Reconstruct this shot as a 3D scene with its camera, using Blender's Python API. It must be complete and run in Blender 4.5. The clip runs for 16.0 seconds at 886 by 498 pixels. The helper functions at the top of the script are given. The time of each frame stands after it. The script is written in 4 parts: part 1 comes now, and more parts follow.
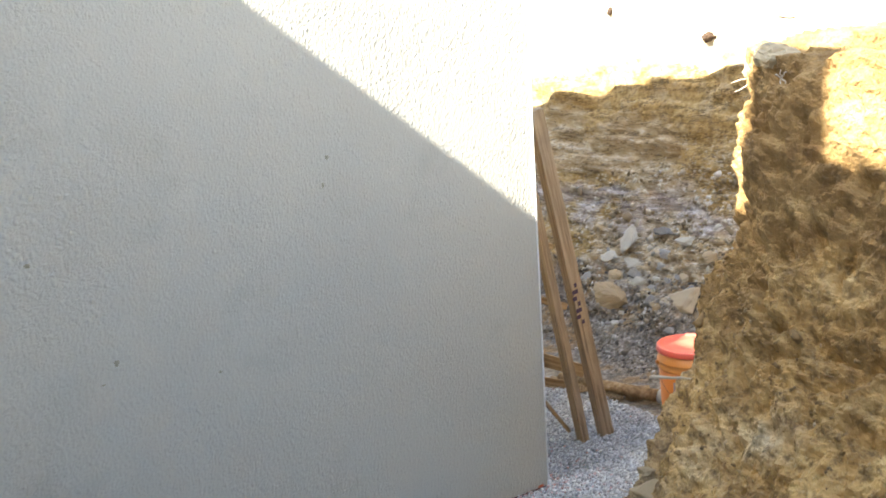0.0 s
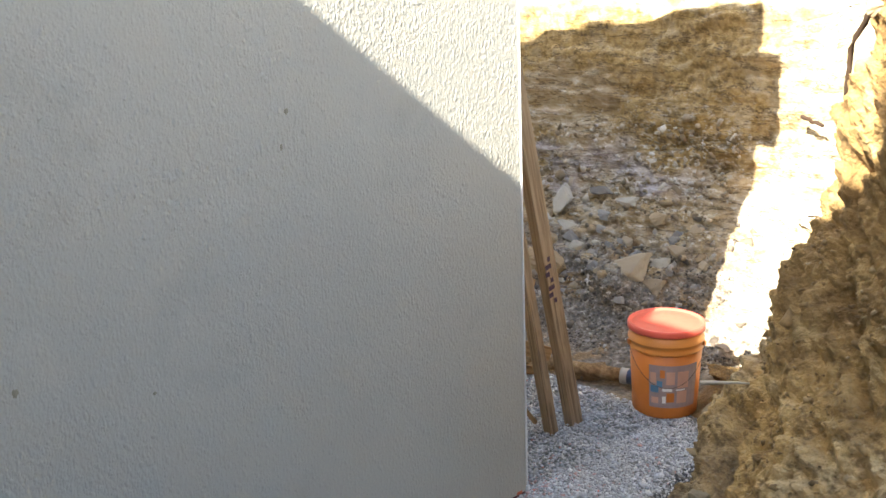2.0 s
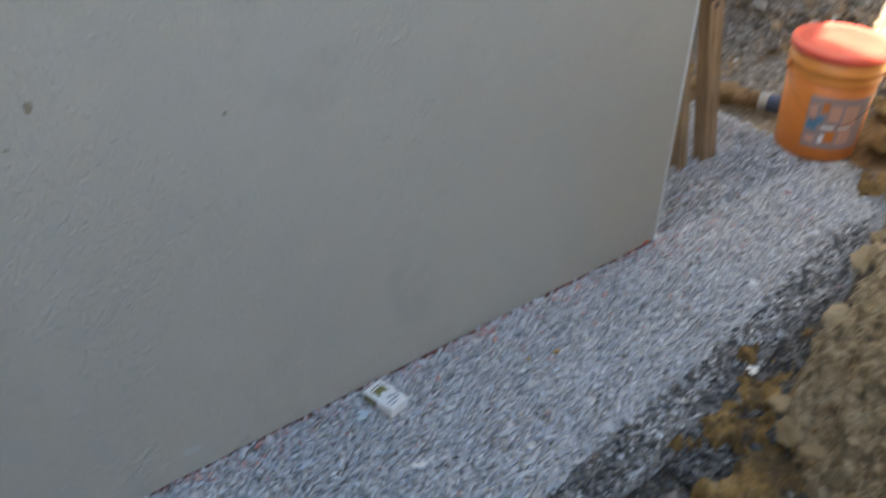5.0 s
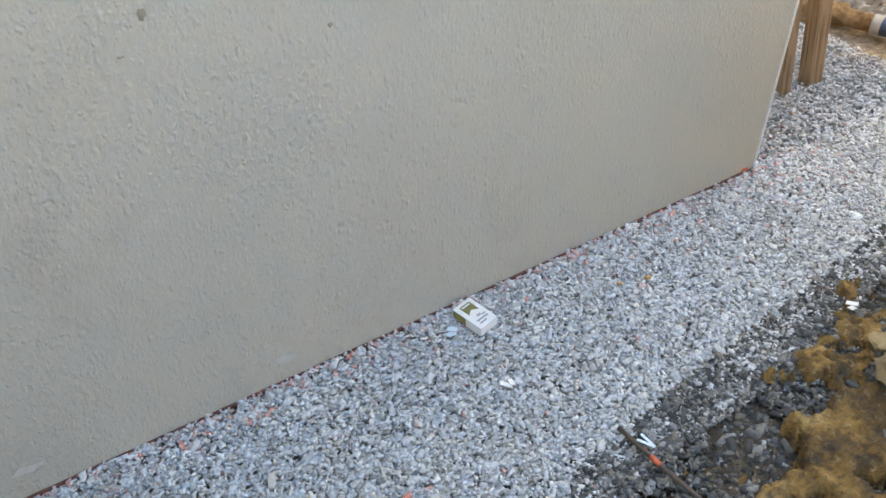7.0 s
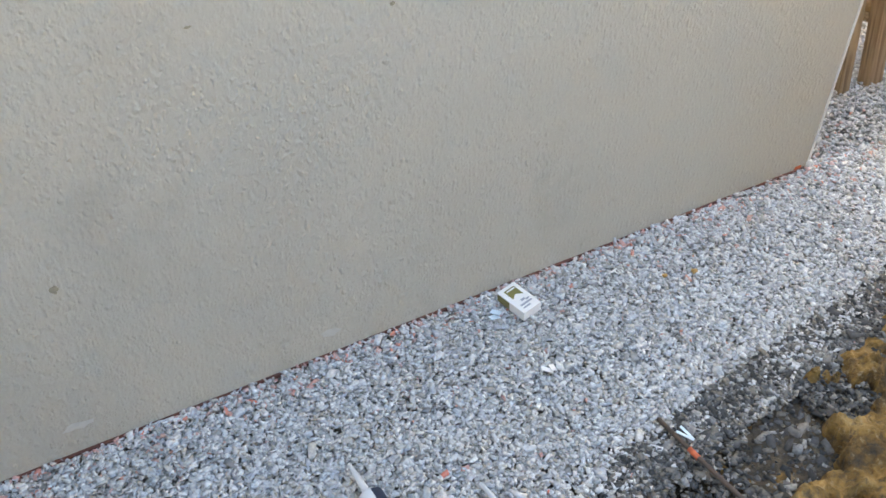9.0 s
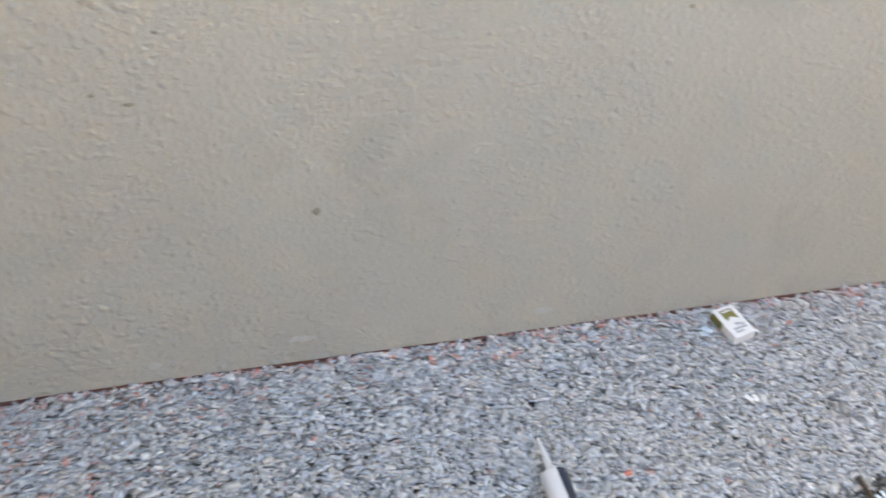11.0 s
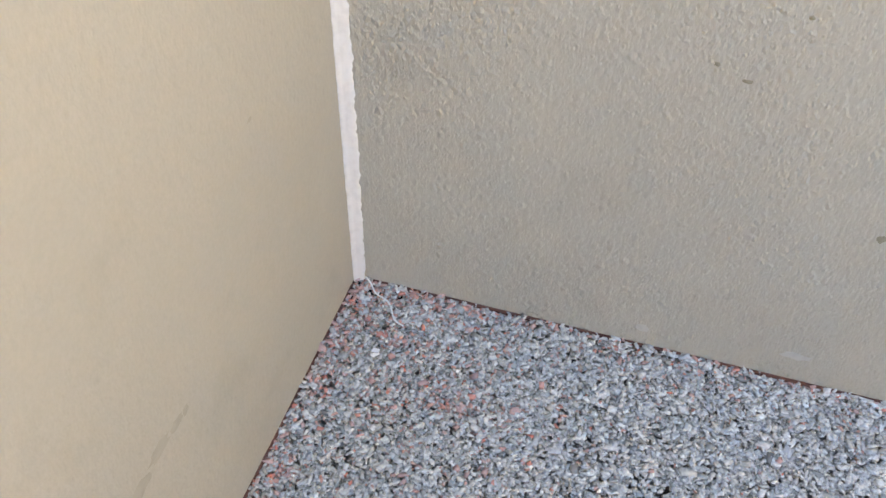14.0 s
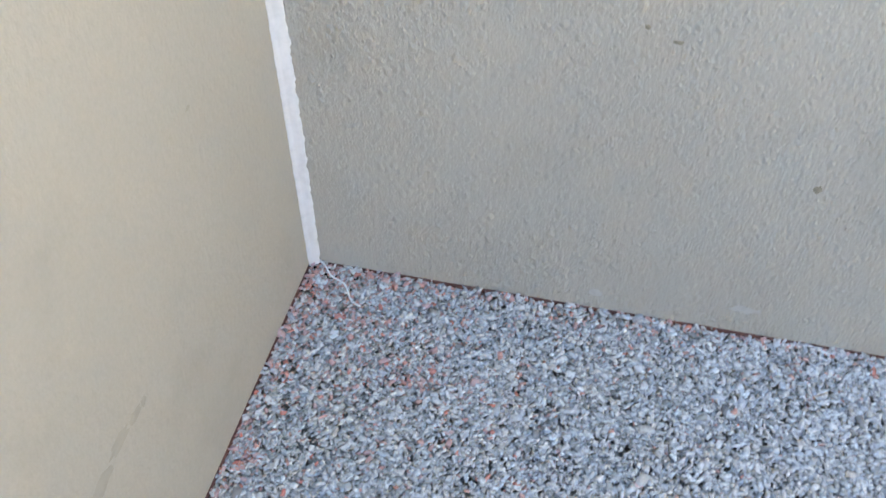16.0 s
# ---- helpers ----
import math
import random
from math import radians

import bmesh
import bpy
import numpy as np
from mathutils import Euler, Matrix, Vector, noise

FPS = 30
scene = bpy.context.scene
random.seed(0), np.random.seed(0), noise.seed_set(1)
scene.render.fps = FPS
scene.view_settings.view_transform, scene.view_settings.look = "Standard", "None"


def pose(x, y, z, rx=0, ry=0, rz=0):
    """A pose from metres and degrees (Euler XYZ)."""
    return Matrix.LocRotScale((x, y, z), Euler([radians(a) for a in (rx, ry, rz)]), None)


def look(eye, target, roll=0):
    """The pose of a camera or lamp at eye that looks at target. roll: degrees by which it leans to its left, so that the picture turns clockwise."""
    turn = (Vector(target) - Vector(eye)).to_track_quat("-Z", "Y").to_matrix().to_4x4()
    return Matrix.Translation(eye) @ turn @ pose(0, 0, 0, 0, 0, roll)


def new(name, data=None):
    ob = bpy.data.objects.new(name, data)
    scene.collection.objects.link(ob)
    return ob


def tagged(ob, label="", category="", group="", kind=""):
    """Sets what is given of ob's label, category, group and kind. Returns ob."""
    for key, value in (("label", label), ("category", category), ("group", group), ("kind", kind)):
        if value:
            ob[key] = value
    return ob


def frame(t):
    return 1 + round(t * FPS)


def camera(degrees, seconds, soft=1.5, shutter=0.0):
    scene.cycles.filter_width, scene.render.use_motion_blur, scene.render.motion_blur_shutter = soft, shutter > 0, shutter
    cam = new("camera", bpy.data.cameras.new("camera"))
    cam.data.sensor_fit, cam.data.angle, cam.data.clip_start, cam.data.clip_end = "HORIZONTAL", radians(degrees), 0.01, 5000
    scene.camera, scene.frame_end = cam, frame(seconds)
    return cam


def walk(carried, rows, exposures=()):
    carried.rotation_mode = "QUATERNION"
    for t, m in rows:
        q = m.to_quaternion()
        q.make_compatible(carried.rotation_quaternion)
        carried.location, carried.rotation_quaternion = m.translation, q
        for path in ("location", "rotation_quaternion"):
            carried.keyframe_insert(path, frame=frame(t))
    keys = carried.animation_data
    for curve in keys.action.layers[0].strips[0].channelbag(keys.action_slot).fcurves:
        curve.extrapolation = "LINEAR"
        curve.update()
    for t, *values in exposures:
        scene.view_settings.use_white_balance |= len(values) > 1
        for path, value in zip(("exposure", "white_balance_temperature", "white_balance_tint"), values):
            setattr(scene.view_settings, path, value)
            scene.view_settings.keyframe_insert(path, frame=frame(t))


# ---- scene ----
cam = camera(51.9, 16.0, 1.5, 0.5)

PATH = [
    (0, (-1.885, -2.441, 1.527), (-0.857, -0.772, 1.128), -3.8),
    (0.5, (-1.858, -2.291, 1.523), (-0.734, -0.677, 1.16), -2.6),
    (1, (-1.829, -2.138, 1.529), (-0.616, -0.592, 1.156), -2.1),
    (1.5, (-1.849, -1.987, 1.502), (-0.629, -0.483, 1.003), -0.9),
    (2, (-1.856, -1.797, 1.506), (-0.596, -0.335, 0.981), -2.4),
    (2.5, (-1.874, -1.698, 1.518), (-0.465, -0.383, 0.984), -1.6),
    (3, (-1.824, -1.581, 1.497), (-0.344, -0.346, 0.96), -2.3),
    (3.5, (-1.764, -1.418, 1.473), (-0.258, -0.222, 0.923), -1.3),
    (4, (-1.731, -1.341, 1.437), (-0.284, -0.152, 0.737), 1.1),
    (4.2, (-1.704, -1.32, 1.424), (-0.288, -0.142, 0.645), 1.3),
    (4.5, (-1.673, -1.28, 1.405), (-0.425, -0.022, 0.478), -0.2),
    (4.7, (-1.669, -1.244, 1.391), (-0.49, 0.011, 0.373), 2.8),
    (5, (-1.668, -1.194, 1.359), (-0.647, 0.079, 0.202), 1.3),
    (5.2, (-1.674, -1.179, 1.337), (-0.714, 0.089, 0.125), -0.0),
    (7.3, (-1.699, -1.162, 1.354), (-0.884, 0.115, 0.049), -0.3),
    (7.5, (-1.701, -1.163, 1.354), (-0.894, 0.113, 0.043), -0.7),
    (8, (-1.713, -1.16, 1.356), (-0.917, 0.121, 0.042), -0.6),
    (8.2, (-1.715, -1.157, 1.354), (-0.927, 0.126, 0.037), -0.4),
    (10.3, (-1.762, -1.183, 1.355), (-1.112, 0.163, 0.027), 3.9),
    (10.5, (-1.781, -1.179, 1.354), (-1.162, 0.177, 0.02), 4.6),
    (10.8, (-1.816, -1.166, 1.364), (-1.337, 0.229, 0.013), 4.9),
    (11, (-1.841, -1.16, 1.369), (-1.445, 0.257, 0.014), 4.1),
    (11.5, (-1.912, -1.155, 1.359), (-1.702, 0.303, 0.006), 4.0),
    (12, (-1.983, -1.127, 1.367), (-2.001, 0.319, -0.015), 3.2),
    (12.5, (-2.031, -1.125, 1.362), (-2.207, 0.304, -0.026), 2.7),
    (13, (-2.074, -1.132, 1.363), (-2.373, 0.263, -0.038), 1.9),
    (13.5, (-2.094, -1.137, 1.366), (-2.464, 0.221, -0.055), 1.2),
    (14, (-2.108, -1.143, 1.364), (-2.497, 0.195, -0.071), 1.1),
    (14.5, (-2.102, -1.147, 1.368), (-2.467, 0.188, -0.076), 0.3),
    (15, (-2.094, -1.148, 1.367), (-2.401, 0.207, -0.073), 0.6),
    (15.5, (-2.085, -1.151, 1.366), (-2.384, 0.219, -0.06), 2.3),
    (16, (-2.079, -1.156, 1.366), (-2.388, 0.177, -0.093), -0.3),
]
EXPOSURES = [
    (0.0, 2.84, 6600, 5), (1.0, 2.5, 6600, 6), (2.0, 2.47, 6600, 6), (2.5, 2.47, 6650, 7), (3.0, 2.18, 6600, 6), (3.5, 1.82, 6600, 5), (4.0, 1.58, 6550, 5), (4.5, 1.95, 6500, 3),
    (5.0, 2.5, 6500, 4), (5.5, 2.75, 6700, 4), (7.3, 3.38, 7250, 5), (8.2, 3.41, 7350, 6), (10.3, 3.35, 7400, 7), (11.0, 3.46, 7850, 10), (11.5, 3.66, 8000, 12), (12.0, 3.57, 8000, 11),
    (12.5, 3.59, 8200, 12), (14.0, 3.56, 7950, 11), (14.5, 3.57, 7950, 11), (15.3, 3.56, 7150, 7), (16.0, 3.58, 6850, 7),
]
walk(cam, [(t, look(eye, target, roll)) for t, eye, target, roll in PATH], EXPOSURES)

# ---- light: low sun over the house, open sky ----
TO_SUN = Vector((-1.0, -0.19, 0.765)).normalized()
world = bpy.data.worlds.new("world")
scene.world = world
world.use_nodes = True
wn = world.node_tree.nodes
sky = wn.new("ShaderNodeTexSky")
sky.sky_type, sky.sun_disc = "NISHITA", False
sky.sun_elevation, sky.sun_rotation = math.asin(TO_SUN.z), math.atan2(TO_SUN.x, TO_SUN.y)
world.node_tree.links.new(sky.outputs[0], wn["Background"].inputs[0])
wn["Background"].inputs[1].default_value = 0.12
sun = new("sun", bpy.data.lights.new("sun", "SUN"))
sun.data.energy, sun.data.angle, sun.data.color = 5.0, radians(0.53), (1.0, 0.96, 0.89)
sun.matrix_world = look(TO_SUN * 30, (0, 0, 0))

# ---- plan ----
WEST = -2.622          # face of the house wing
EAVE = 2.945            # top of the walls
rnd = random.Random(7)


# ---- materials ----
class Mat:
    """A node material with a principled shader and short calls for the usual nodes."""

    def __init__(self, name, rough=0.8, metal=0.0):
        self.m = bpy.data.materials.new(name)
        self.m.use_nodes = True
        self.t = self.m.node_tree
        self.b = self.t.nodes["Principled BSDF"]
        self.b.inputs["Roughness"].default_value = rough
        self.b.inputs["Metallic"].default_value = metal
        self.co = self.t.nodes.new("ShaderNodeTexCoord").outputs["Object"]

    def put(self, sock, v):
        if isinstance(v, bpy.types.NodeSocket):
            self.t.links.new(v, sock)
        elif isinstance(v, (tuple, list)) and sock.type == "RGBA" and len(v) == 3:
            sock.default_value = (*v, 1)
        else:
            sock.default_value = v

    def mapped(self, scale=(1, 1, 1), rot=(0, 0, 0)):
        n = self.t.nodes.new("ShaderNodeMapping")
        n.inputs["Scale"].default_value, n.inputs["Rotation"].default_value = scale, rot
        self.put(n.inputs[0], self.co)
        return n.outputs[0]

    def noise(self, scale, detail=4, rough=0.55, vec=None, distort=0.0):
        n = self.t.nodes.new("ShaderNodeTexNoise")
        self.put(n.inputs["Vector"], vec or self.co)
        for k, v in (("Scale", scale), ("Detail", detail), ("Roughness", rough), ("Distortion", distort)):
            n.inputs[k].default_value = v
        return n.outputs["Fac"]

    def voronoi(self, scale, vec=None, feature="F1"):
        n = self.t.nodes.new("ShaderNodeTexVoronoi")
        n.feature = feature
        self.put(n.inputs["Vector"], vec or self.co)
        n.inputs["Scale"].default_value = scale
        return n.outputs["Distance"]

    def grains(self, scale, vec):
        """Rounded grains of uneven height."""
        n = self.t.nodes.new("ShaderNodeTexVoronoi")
        self.put(n.inputs["Vector"], vec)
        n.inputs["Scale"].default_value = scale
        pick = self.t.nodes.new("ShaderNodeSeparateColor")
        self.put(pick.inputs[0], n.outputs["Color"])
        return self.math("MULTIPLY", self.span(n.outputs["Distance"], 0.62, 0.15), self.span(pick.outputs[0], 0.25, 1.0))

    def span(self, v, a, b, lo=0.0, hi=1.0):
        n = self.t.nodes.new("ShaderNodeMapRange")
        for i, x in enumerate((v, a, b, lo, hi)):
            self.put(n.inputs[i], x)
        return n.outputs[0]

    def math(self, op, a, b=0.0):
        n = self.t.nodes.new("ShaderNodeMath")
        n.operation = op
        self.put(n.inputs[0], a), self.put(n.inputs[1], b)
        return n.outputs[0]

    def mix(self, f, a, b, how="MIX"):
        n = self.t.nodes.new("ShaderNodeMix")
        n.data_type, n.blend_type = "RGBA", how
        self.put(n.inputs[0], f), self.put(n.inputs[6], a), self.put(n.inputs[7], b)
        return n.outputs[2]

    def ramp(self, f, stops):
        n = self.t.nodes.new("ShaderNodeValToRGB")
        self.put(n.inputs[0], f)
        e = n.color_ramp.elements
        while len(e) < len(stops):
            e.new(0.5)
        for el, (p, c) in zip(e, stops):
            el.position, el.color = p, (*c, 1)
        return n.outputs[0]

    def xyz(self):
        n = self.t.nodes.new("ShaderNodeSeparateXYZ")
        self.put(n.inputs[0], self.co)
        return n.outputs

    def island(self):
        return self.t.nodes.new("ShaderNodeNewGeometry").outputs["Random Per Island"]

    def each(self):
        return self.t.nodes.new("ShaderNodeObjectInfo").outputs["Random"]

    def colour(self, c):
        self.put(self.b.inputs["Base Color"], c)
        return self

    def rough(self, r):
        self.put(self.b.inputs["Roughness"], r)
        return self

    def bump(self, h, strength=0.5, dist=0.01):
        n = self.t.nodes.new("ShaderNodeBump")
        n.inputs["Strength"].default_value, n.inputs["Distance"].default_value = strength, dist
        self.put(n.inputs["Height"], h)
        if self.b.inputs["Normal"].links:
            self.t.links.new(self.b.inputs["Normal"].links[0].from_socket, n.inputs["Normal"])
        self.t.links.new(n.outputs[0], self.b.inputs["Normal"])
        return self


def stucco(name, base, dark, relief):
    m = Mat(name, 0.92)
    big, mid, fine = m.noise(1.3, 5), m.noise(7, 5), m.noise(160, 3)
    c = m.mix(m.span(big, 0.35, 0.7), base, dark)
    c = m.mix(m.span(mid, 0.55, 0.75, 0, 0.35), c, tuple(x * 1.12 for x in base))
    c = m.mix(m.span(fine, 0.3, 0.7, 0, 0.25), c, tuple(x * 0.8 for x in dark))
    c = m.mix(m.span(m.noise(3.4, 5, 0.65), 0.56, 0.70, 0, 0.22), c, tuple(x * 0.62 for x in dark))
    m.colour(c)
    # dash coat: short upright ridges and grains, thinner in places
    coarse = m.span(m.math("ADD", m.xyz()[0], m.span(m.noise(1.5, 3), 0.3, 0.7, -0.4, 0.4)), -1.1, -1.9)
    thin = m.math("MULTIPLY", m.span(m.noise(2.1, 3), 0.36, 0.6, 0.45, 1.0), m.span(coarse, 0, 1, 0.75, 1.3))
    blobs = m.mix(coarse, m.grains(112, m.mapped((1.0, 1.0, 0.6))), m.grains(74, m.mapped((1.0, 1.0, 0.8))))
    drag = m.math("ADD", blobs, m.span(m.noise(110, 4, 0.6, m.mapped((1, 1, 0.6))), 0.42, 0.72, 0, 0.5))
    grain = m.grains(165, m.mapped((1, 1, 0.85)))
    m.bump(m.math("MULTIPLY", m.math("ADD", drag, m.math("MULTIPLY", grain, 0.6)), thin), relief, 0.006)
    m.bump(m.noise(300, 2), 0.15, 0.001)
    return m.m


def earth(name):
    m = Mat(name, 0.95)
    x, y, z = m.xyz()
    big, mid, fine, tiny = m.noise(2.2, 5, 0.6), m.noise(9, 6, 0.65), m.noise(34, 5, 0.65), m.noise(120, 3)
    clay = m.ramp(mid, [(0.25, (0.22, 0.12, 0.040)), (0.42, (0.44, 0.262, 0.088)), (0.58, (0.58, 0.372, 0.14)), (0.75, (0.70, 0.51, 0.255))])
    clay = m.mix(m.math("MULTIPLY", m.span(big, 0.50, 0.66), m.span(z, 1.0, 0.55)), clay, m.mix(fine, (0.48, 0.385, 0.25), (0.66, 0.55, 0.39)))
    # dark pits: crevice shade put into the clay colour where fine noise dips
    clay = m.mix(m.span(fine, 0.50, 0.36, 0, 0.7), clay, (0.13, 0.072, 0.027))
    clay = m.mix(m.span(tiny, 0.58, 0.72, 0, 0.5), clay, (0.55, 0.43, 0.24))
    soil = m.ramp(mid, [(0.3, (0.12, 0.064, 0.022)), (0.5, (0.24, 0.14, 0.05)), (0.7, (0.38, 0.25, 0.10))])
    # pale tone for the sunlit top of the cut, sunlight in the colour
    dry = m.mix(m.span(mid, 0.3, 0.7), (0.50, 0.43, 0.29), (0.66, 0.59, 0.45))
    clay = m.mix(m.span(m.math("ADD", m.span(z, 0.72, 1.15), m.span(m.noise(4, 4), 0.3, 0.7, -0.5, 0.5)), 0.3, 0.7, 0, 0.7), clay, soil)
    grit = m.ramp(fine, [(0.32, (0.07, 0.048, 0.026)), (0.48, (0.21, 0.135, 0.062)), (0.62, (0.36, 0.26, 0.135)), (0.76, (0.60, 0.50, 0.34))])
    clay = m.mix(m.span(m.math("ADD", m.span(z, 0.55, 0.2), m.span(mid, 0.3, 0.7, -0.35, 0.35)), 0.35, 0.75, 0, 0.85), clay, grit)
    # rock bands in the far cut
    bands = m.noise(5, 6, 0.7, m.mapped((1.2, 1.2, 5.0), (0.12, 0, 0)), 0.6)
    rock = m.ramp(bands, [(0.3, (0.22, 0.145, 0.07)), (0.46, (0.38, 0.27, 0.145)), (0.58, (0.50, 0.40, 0.27)), (0.7, (0.66, 0.61, 0.53))])
    ochre = m.ramp(m.math("ADD", m.math("MULTIPLY", fine, 0.6), m.math("MULTIPLY", bands, 0.4)), [(0.36, (0.155, 0.092, 0.030)), (0.47, (0.30, 0.19, 0.066)), (0.56, (0.42, 0.28, 0.11)), (0.68, (0.54, 0.40, 0.20))])
    brown = m.math("ADD", m.math("ADD", m.span(z, 0.66, 0.88, -0.35, 0.22), m.span(y, 1.22, 0.9, -0.30, 0.28)), m.math("ADD", m.noise(3.2, 5, 0.65), m.math("ADD", m.span(z, 1.08, 1.35, 0, 0.34), m.math("MULTIPLY", m.span(y, 1.42, 1.62, 0, 0.9), m.span(z, 0.84, 0.74)))))
    rock = m.mix(m.span(brown, 0.42, 0.58), rock, ochre)
    # buff beds grow paler towards the sunlit strip, sunlight put into the colour
    buff = m.ramp(bands, [(0.3, (0.30, 0.22, 0.12)), (0.5, (0.55, 0.47, 0.33)), (0.7, (0.68, 0.63, 0.53))])
    rock = m.mix(m.math("ADD", m.span(y, 0.5, -0.2), m.span(mid, 0.35, 0.65, -0.3, 0.3)), rock, buff)
    slate = m.math("ADD", z, m.span(m.noise(3, 4), 0.3, 0.7, -0.12, 0.12))
    slate = m.math("MULTIPLY", m.span(slate, 0.52, 0.60), m.span(slate, 0.76, 0.68))
    rock = m.mix(m.math("MULTIPLY", slate, m.span(y, 0.5, 0.8, 0, 0.8)), rock, m.ramp(bands, [(0.35, (0.17, 0.135, 0.135)), (0.5, (0.36, 0.31, 0.30)), (0.64, (0.58, 0.53, 0.50))]))
    # thin open fissures along the beds
    beds = m.noise(3.0, 5, 0.65, m.mapped((1.0, 1.0, 5.5), (0.14, 0, 0)), 0.4)
    rift = m.math("ABSOLUTE", m.math("SUBTRACT", beds, 0.5))
    rock = m.mix(m.span(rift, 0.018, 0.004, 0, 0.75), rock, (0.075, 0.048, 0.024))
    flecks = m.noise(24, 5, 0.7, m.mapped((1, 1, 2.2), (0.15, 0, 0)))
    rock = m.mix(m.math("MULTIPLY", m.span(flecks, 0.54, 0.64, 0, 0.8), m.span(z, 1.15, 0.8)), rock, (0.66, 0.60, 0.50))
    rock = m.mix(m.span(flecks, 0.42, 0.30, 0, 0.5), rock, (0.085, 0.055, 0.032))
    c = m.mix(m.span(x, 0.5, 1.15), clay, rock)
    # above the shadow edge the soil goes paler, sunlight put into its colour
    c = m.mix(m.math("MULTIPLY", m.span(m.math("ADD", z, m.span(mid, 0.3, 0.7, -0.06, 0.06)), 1.40, 1.52), m.span(x, 0.2, 0.8)), c, dry)
    # grey rubble at the foot, damp soil beside the gravel
    rubble = m.ramp(fine, [(0.3, (0.07, 0.058, 0.048)), (0.5, (0.19, 0.16, 0.13)), (0.62, (0.33, 0.29, 0.25)), (0.74, (0.56, 0.52, 0.47))])
    rubble = m.mix(m.span(m.noise(4.5, 4, 0.6), 0.52, 0.62, 0, 0.8), rubble, m.ramp(fine, [(0.3, (0.12, 0.07, 0.03)), (0.7, (0.38, 0.235, 0.10))]))
    low = m.math("ADD", m.span(z, 0.55, 0.12), m.span(mid, 0.3, 0.7, -0.4, 0.4))
    c = m.mix(m.math("MULTIPLY", m.span(low, 0.3, 0.7), m.math("MULTIPLY", m.span(x, 0.5, 1.0), m.span(y, -0.1, 0.35, 0.25, 1.0))), c, rubble)
    ash = m.math("MULTIPLY", m.span(m.math("ADD", z, m.span(m.noise(5, 4), 0.3, 0.7, -0.14, 0.14)), 0.56, 0.42), m.span(x, 0.5, 0.3, 0, 0.4))
    c = m.mix(ash, c, m.ramp(fine, [(0.3, (0.12, 0.092, 0.06)), (0.5, (0.33, 0.265, 0.18)), (0.7, (0.50, 0.43, 0.31))]))
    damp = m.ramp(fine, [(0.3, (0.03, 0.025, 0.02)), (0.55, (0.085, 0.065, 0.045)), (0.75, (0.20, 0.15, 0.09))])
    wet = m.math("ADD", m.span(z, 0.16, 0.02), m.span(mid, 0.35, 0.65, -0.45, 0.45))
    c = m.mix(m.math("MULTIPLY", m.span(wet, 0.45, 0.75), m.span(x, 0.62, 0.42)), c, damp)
    mound = m.ramp(mid, [(0.3, (0.075, 0.042, 0.017)), (0.48, (0.19, 0.108, 0.036)), (0.65, (0.32, 0.195, 0.075)), (0.78, (0.42, 0.31, 0.17))])
    near = m.math("MULTIPLY", m.math("MULTIPLY", m.span(z, 0.22, 0.14), m.span(y, 0.06, 0.0)), m.span(x, 0.5, 0.6))
    c = m.mix(m.math("MULTIPLY", near, m.span(x, 1.3, 1.15)), c, mound)
    # stone dust under the gravel
    bed = m.math("MAXIMUM", m.span(y, -0.46, -0.40), m.span(x, -1.05, -1.2))
    bed = m.math("MULTIPLY", bed, m.math("MULTIPLY", m.span(z, 0.03, 0.015), m.span(x, 0.82, 0.74)))
    c = m.mix(bed, c, m.ramp(tiny, [(0.3, (0.16, 0.16, 0.165)), (0.7, (0.36, 0.36, 0.36))]))
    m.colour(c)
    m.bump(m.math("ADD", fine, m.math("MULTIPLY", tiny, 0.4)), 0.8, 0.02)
    m.bump(m.noise(70, 4, 0.7), 0.4, 0.008)
    m.bump(m.noise(16, 5, 0.7, m.mapped((1, 1, 2.2))), 0.25, 0.012)
    return m.m


def stone(name, stops, scale=30, spread=True):
    m = Mat(name, 0.85)
    c = m.ramp(m.island() if spread else m.each(), stops)
    if name == "gravel":
        # tone turns warmer towards the inner corner and in loose patches
        warm = m.math("ADD", m.span(m.xyz()[0], -1.7, -2.5, 0, 0.35), m.span(m.noise(3.5, 3), 0.45, 0.7, 0, 0.35))
        c = m.mix(warm, c, (1.0, 0.955, 0.86), "MULTIPLY")
    c = m.mix(m.span(m.noise(scale * 6, 3), 0.35, 0.65, 0, 0.4), c, stops[0][1])
    m.colour(c)
    m.bump(m.noise(scale * 10, 3), 0.18, 0.002)
    return m.m


def lumber(name, base, dark):
    m = Mat(name, 0.7)
    rings = m.noise(70, 4, 0.6, m.mapped((1, 1, 0.06)), 0.6)
    c = m.mix(m.span(rings, 0.38, 0.62), base, dark)
    # open grain in long dark and bleached stripes, patchy along the length
    grain = m.noise(130, 3, 0.6, m.mapped((1, 1, 0.025)), 0.3)
    patch = m.span(m.noise(3.0, 3), 0.42, 0.58, 0.15, 1.0)
    c = m.mix(m.math("MULTIPLY", m.span(grain, 0.56, 0.64, 0, 0.8), patch), c, tuple(k * 0.4 for k in dark))
    c = m.mix(m.math("MULTIPLY", m.span(grain, 0.44, 0.36, 0, 0.6), patch), c, tuple(min(0.7, k * 1.45) for k in base))
    c = m.mix(m.span(m.noise(6, 4), 0.5, 0.75, 0, 0.5), c, tuple(k * 0.55 for k in dark))
    m.colour(c)
    m.bump(rings, 0.3, 0.002)
    m.bump(grain, 0.3, 0.001)
    return m.m


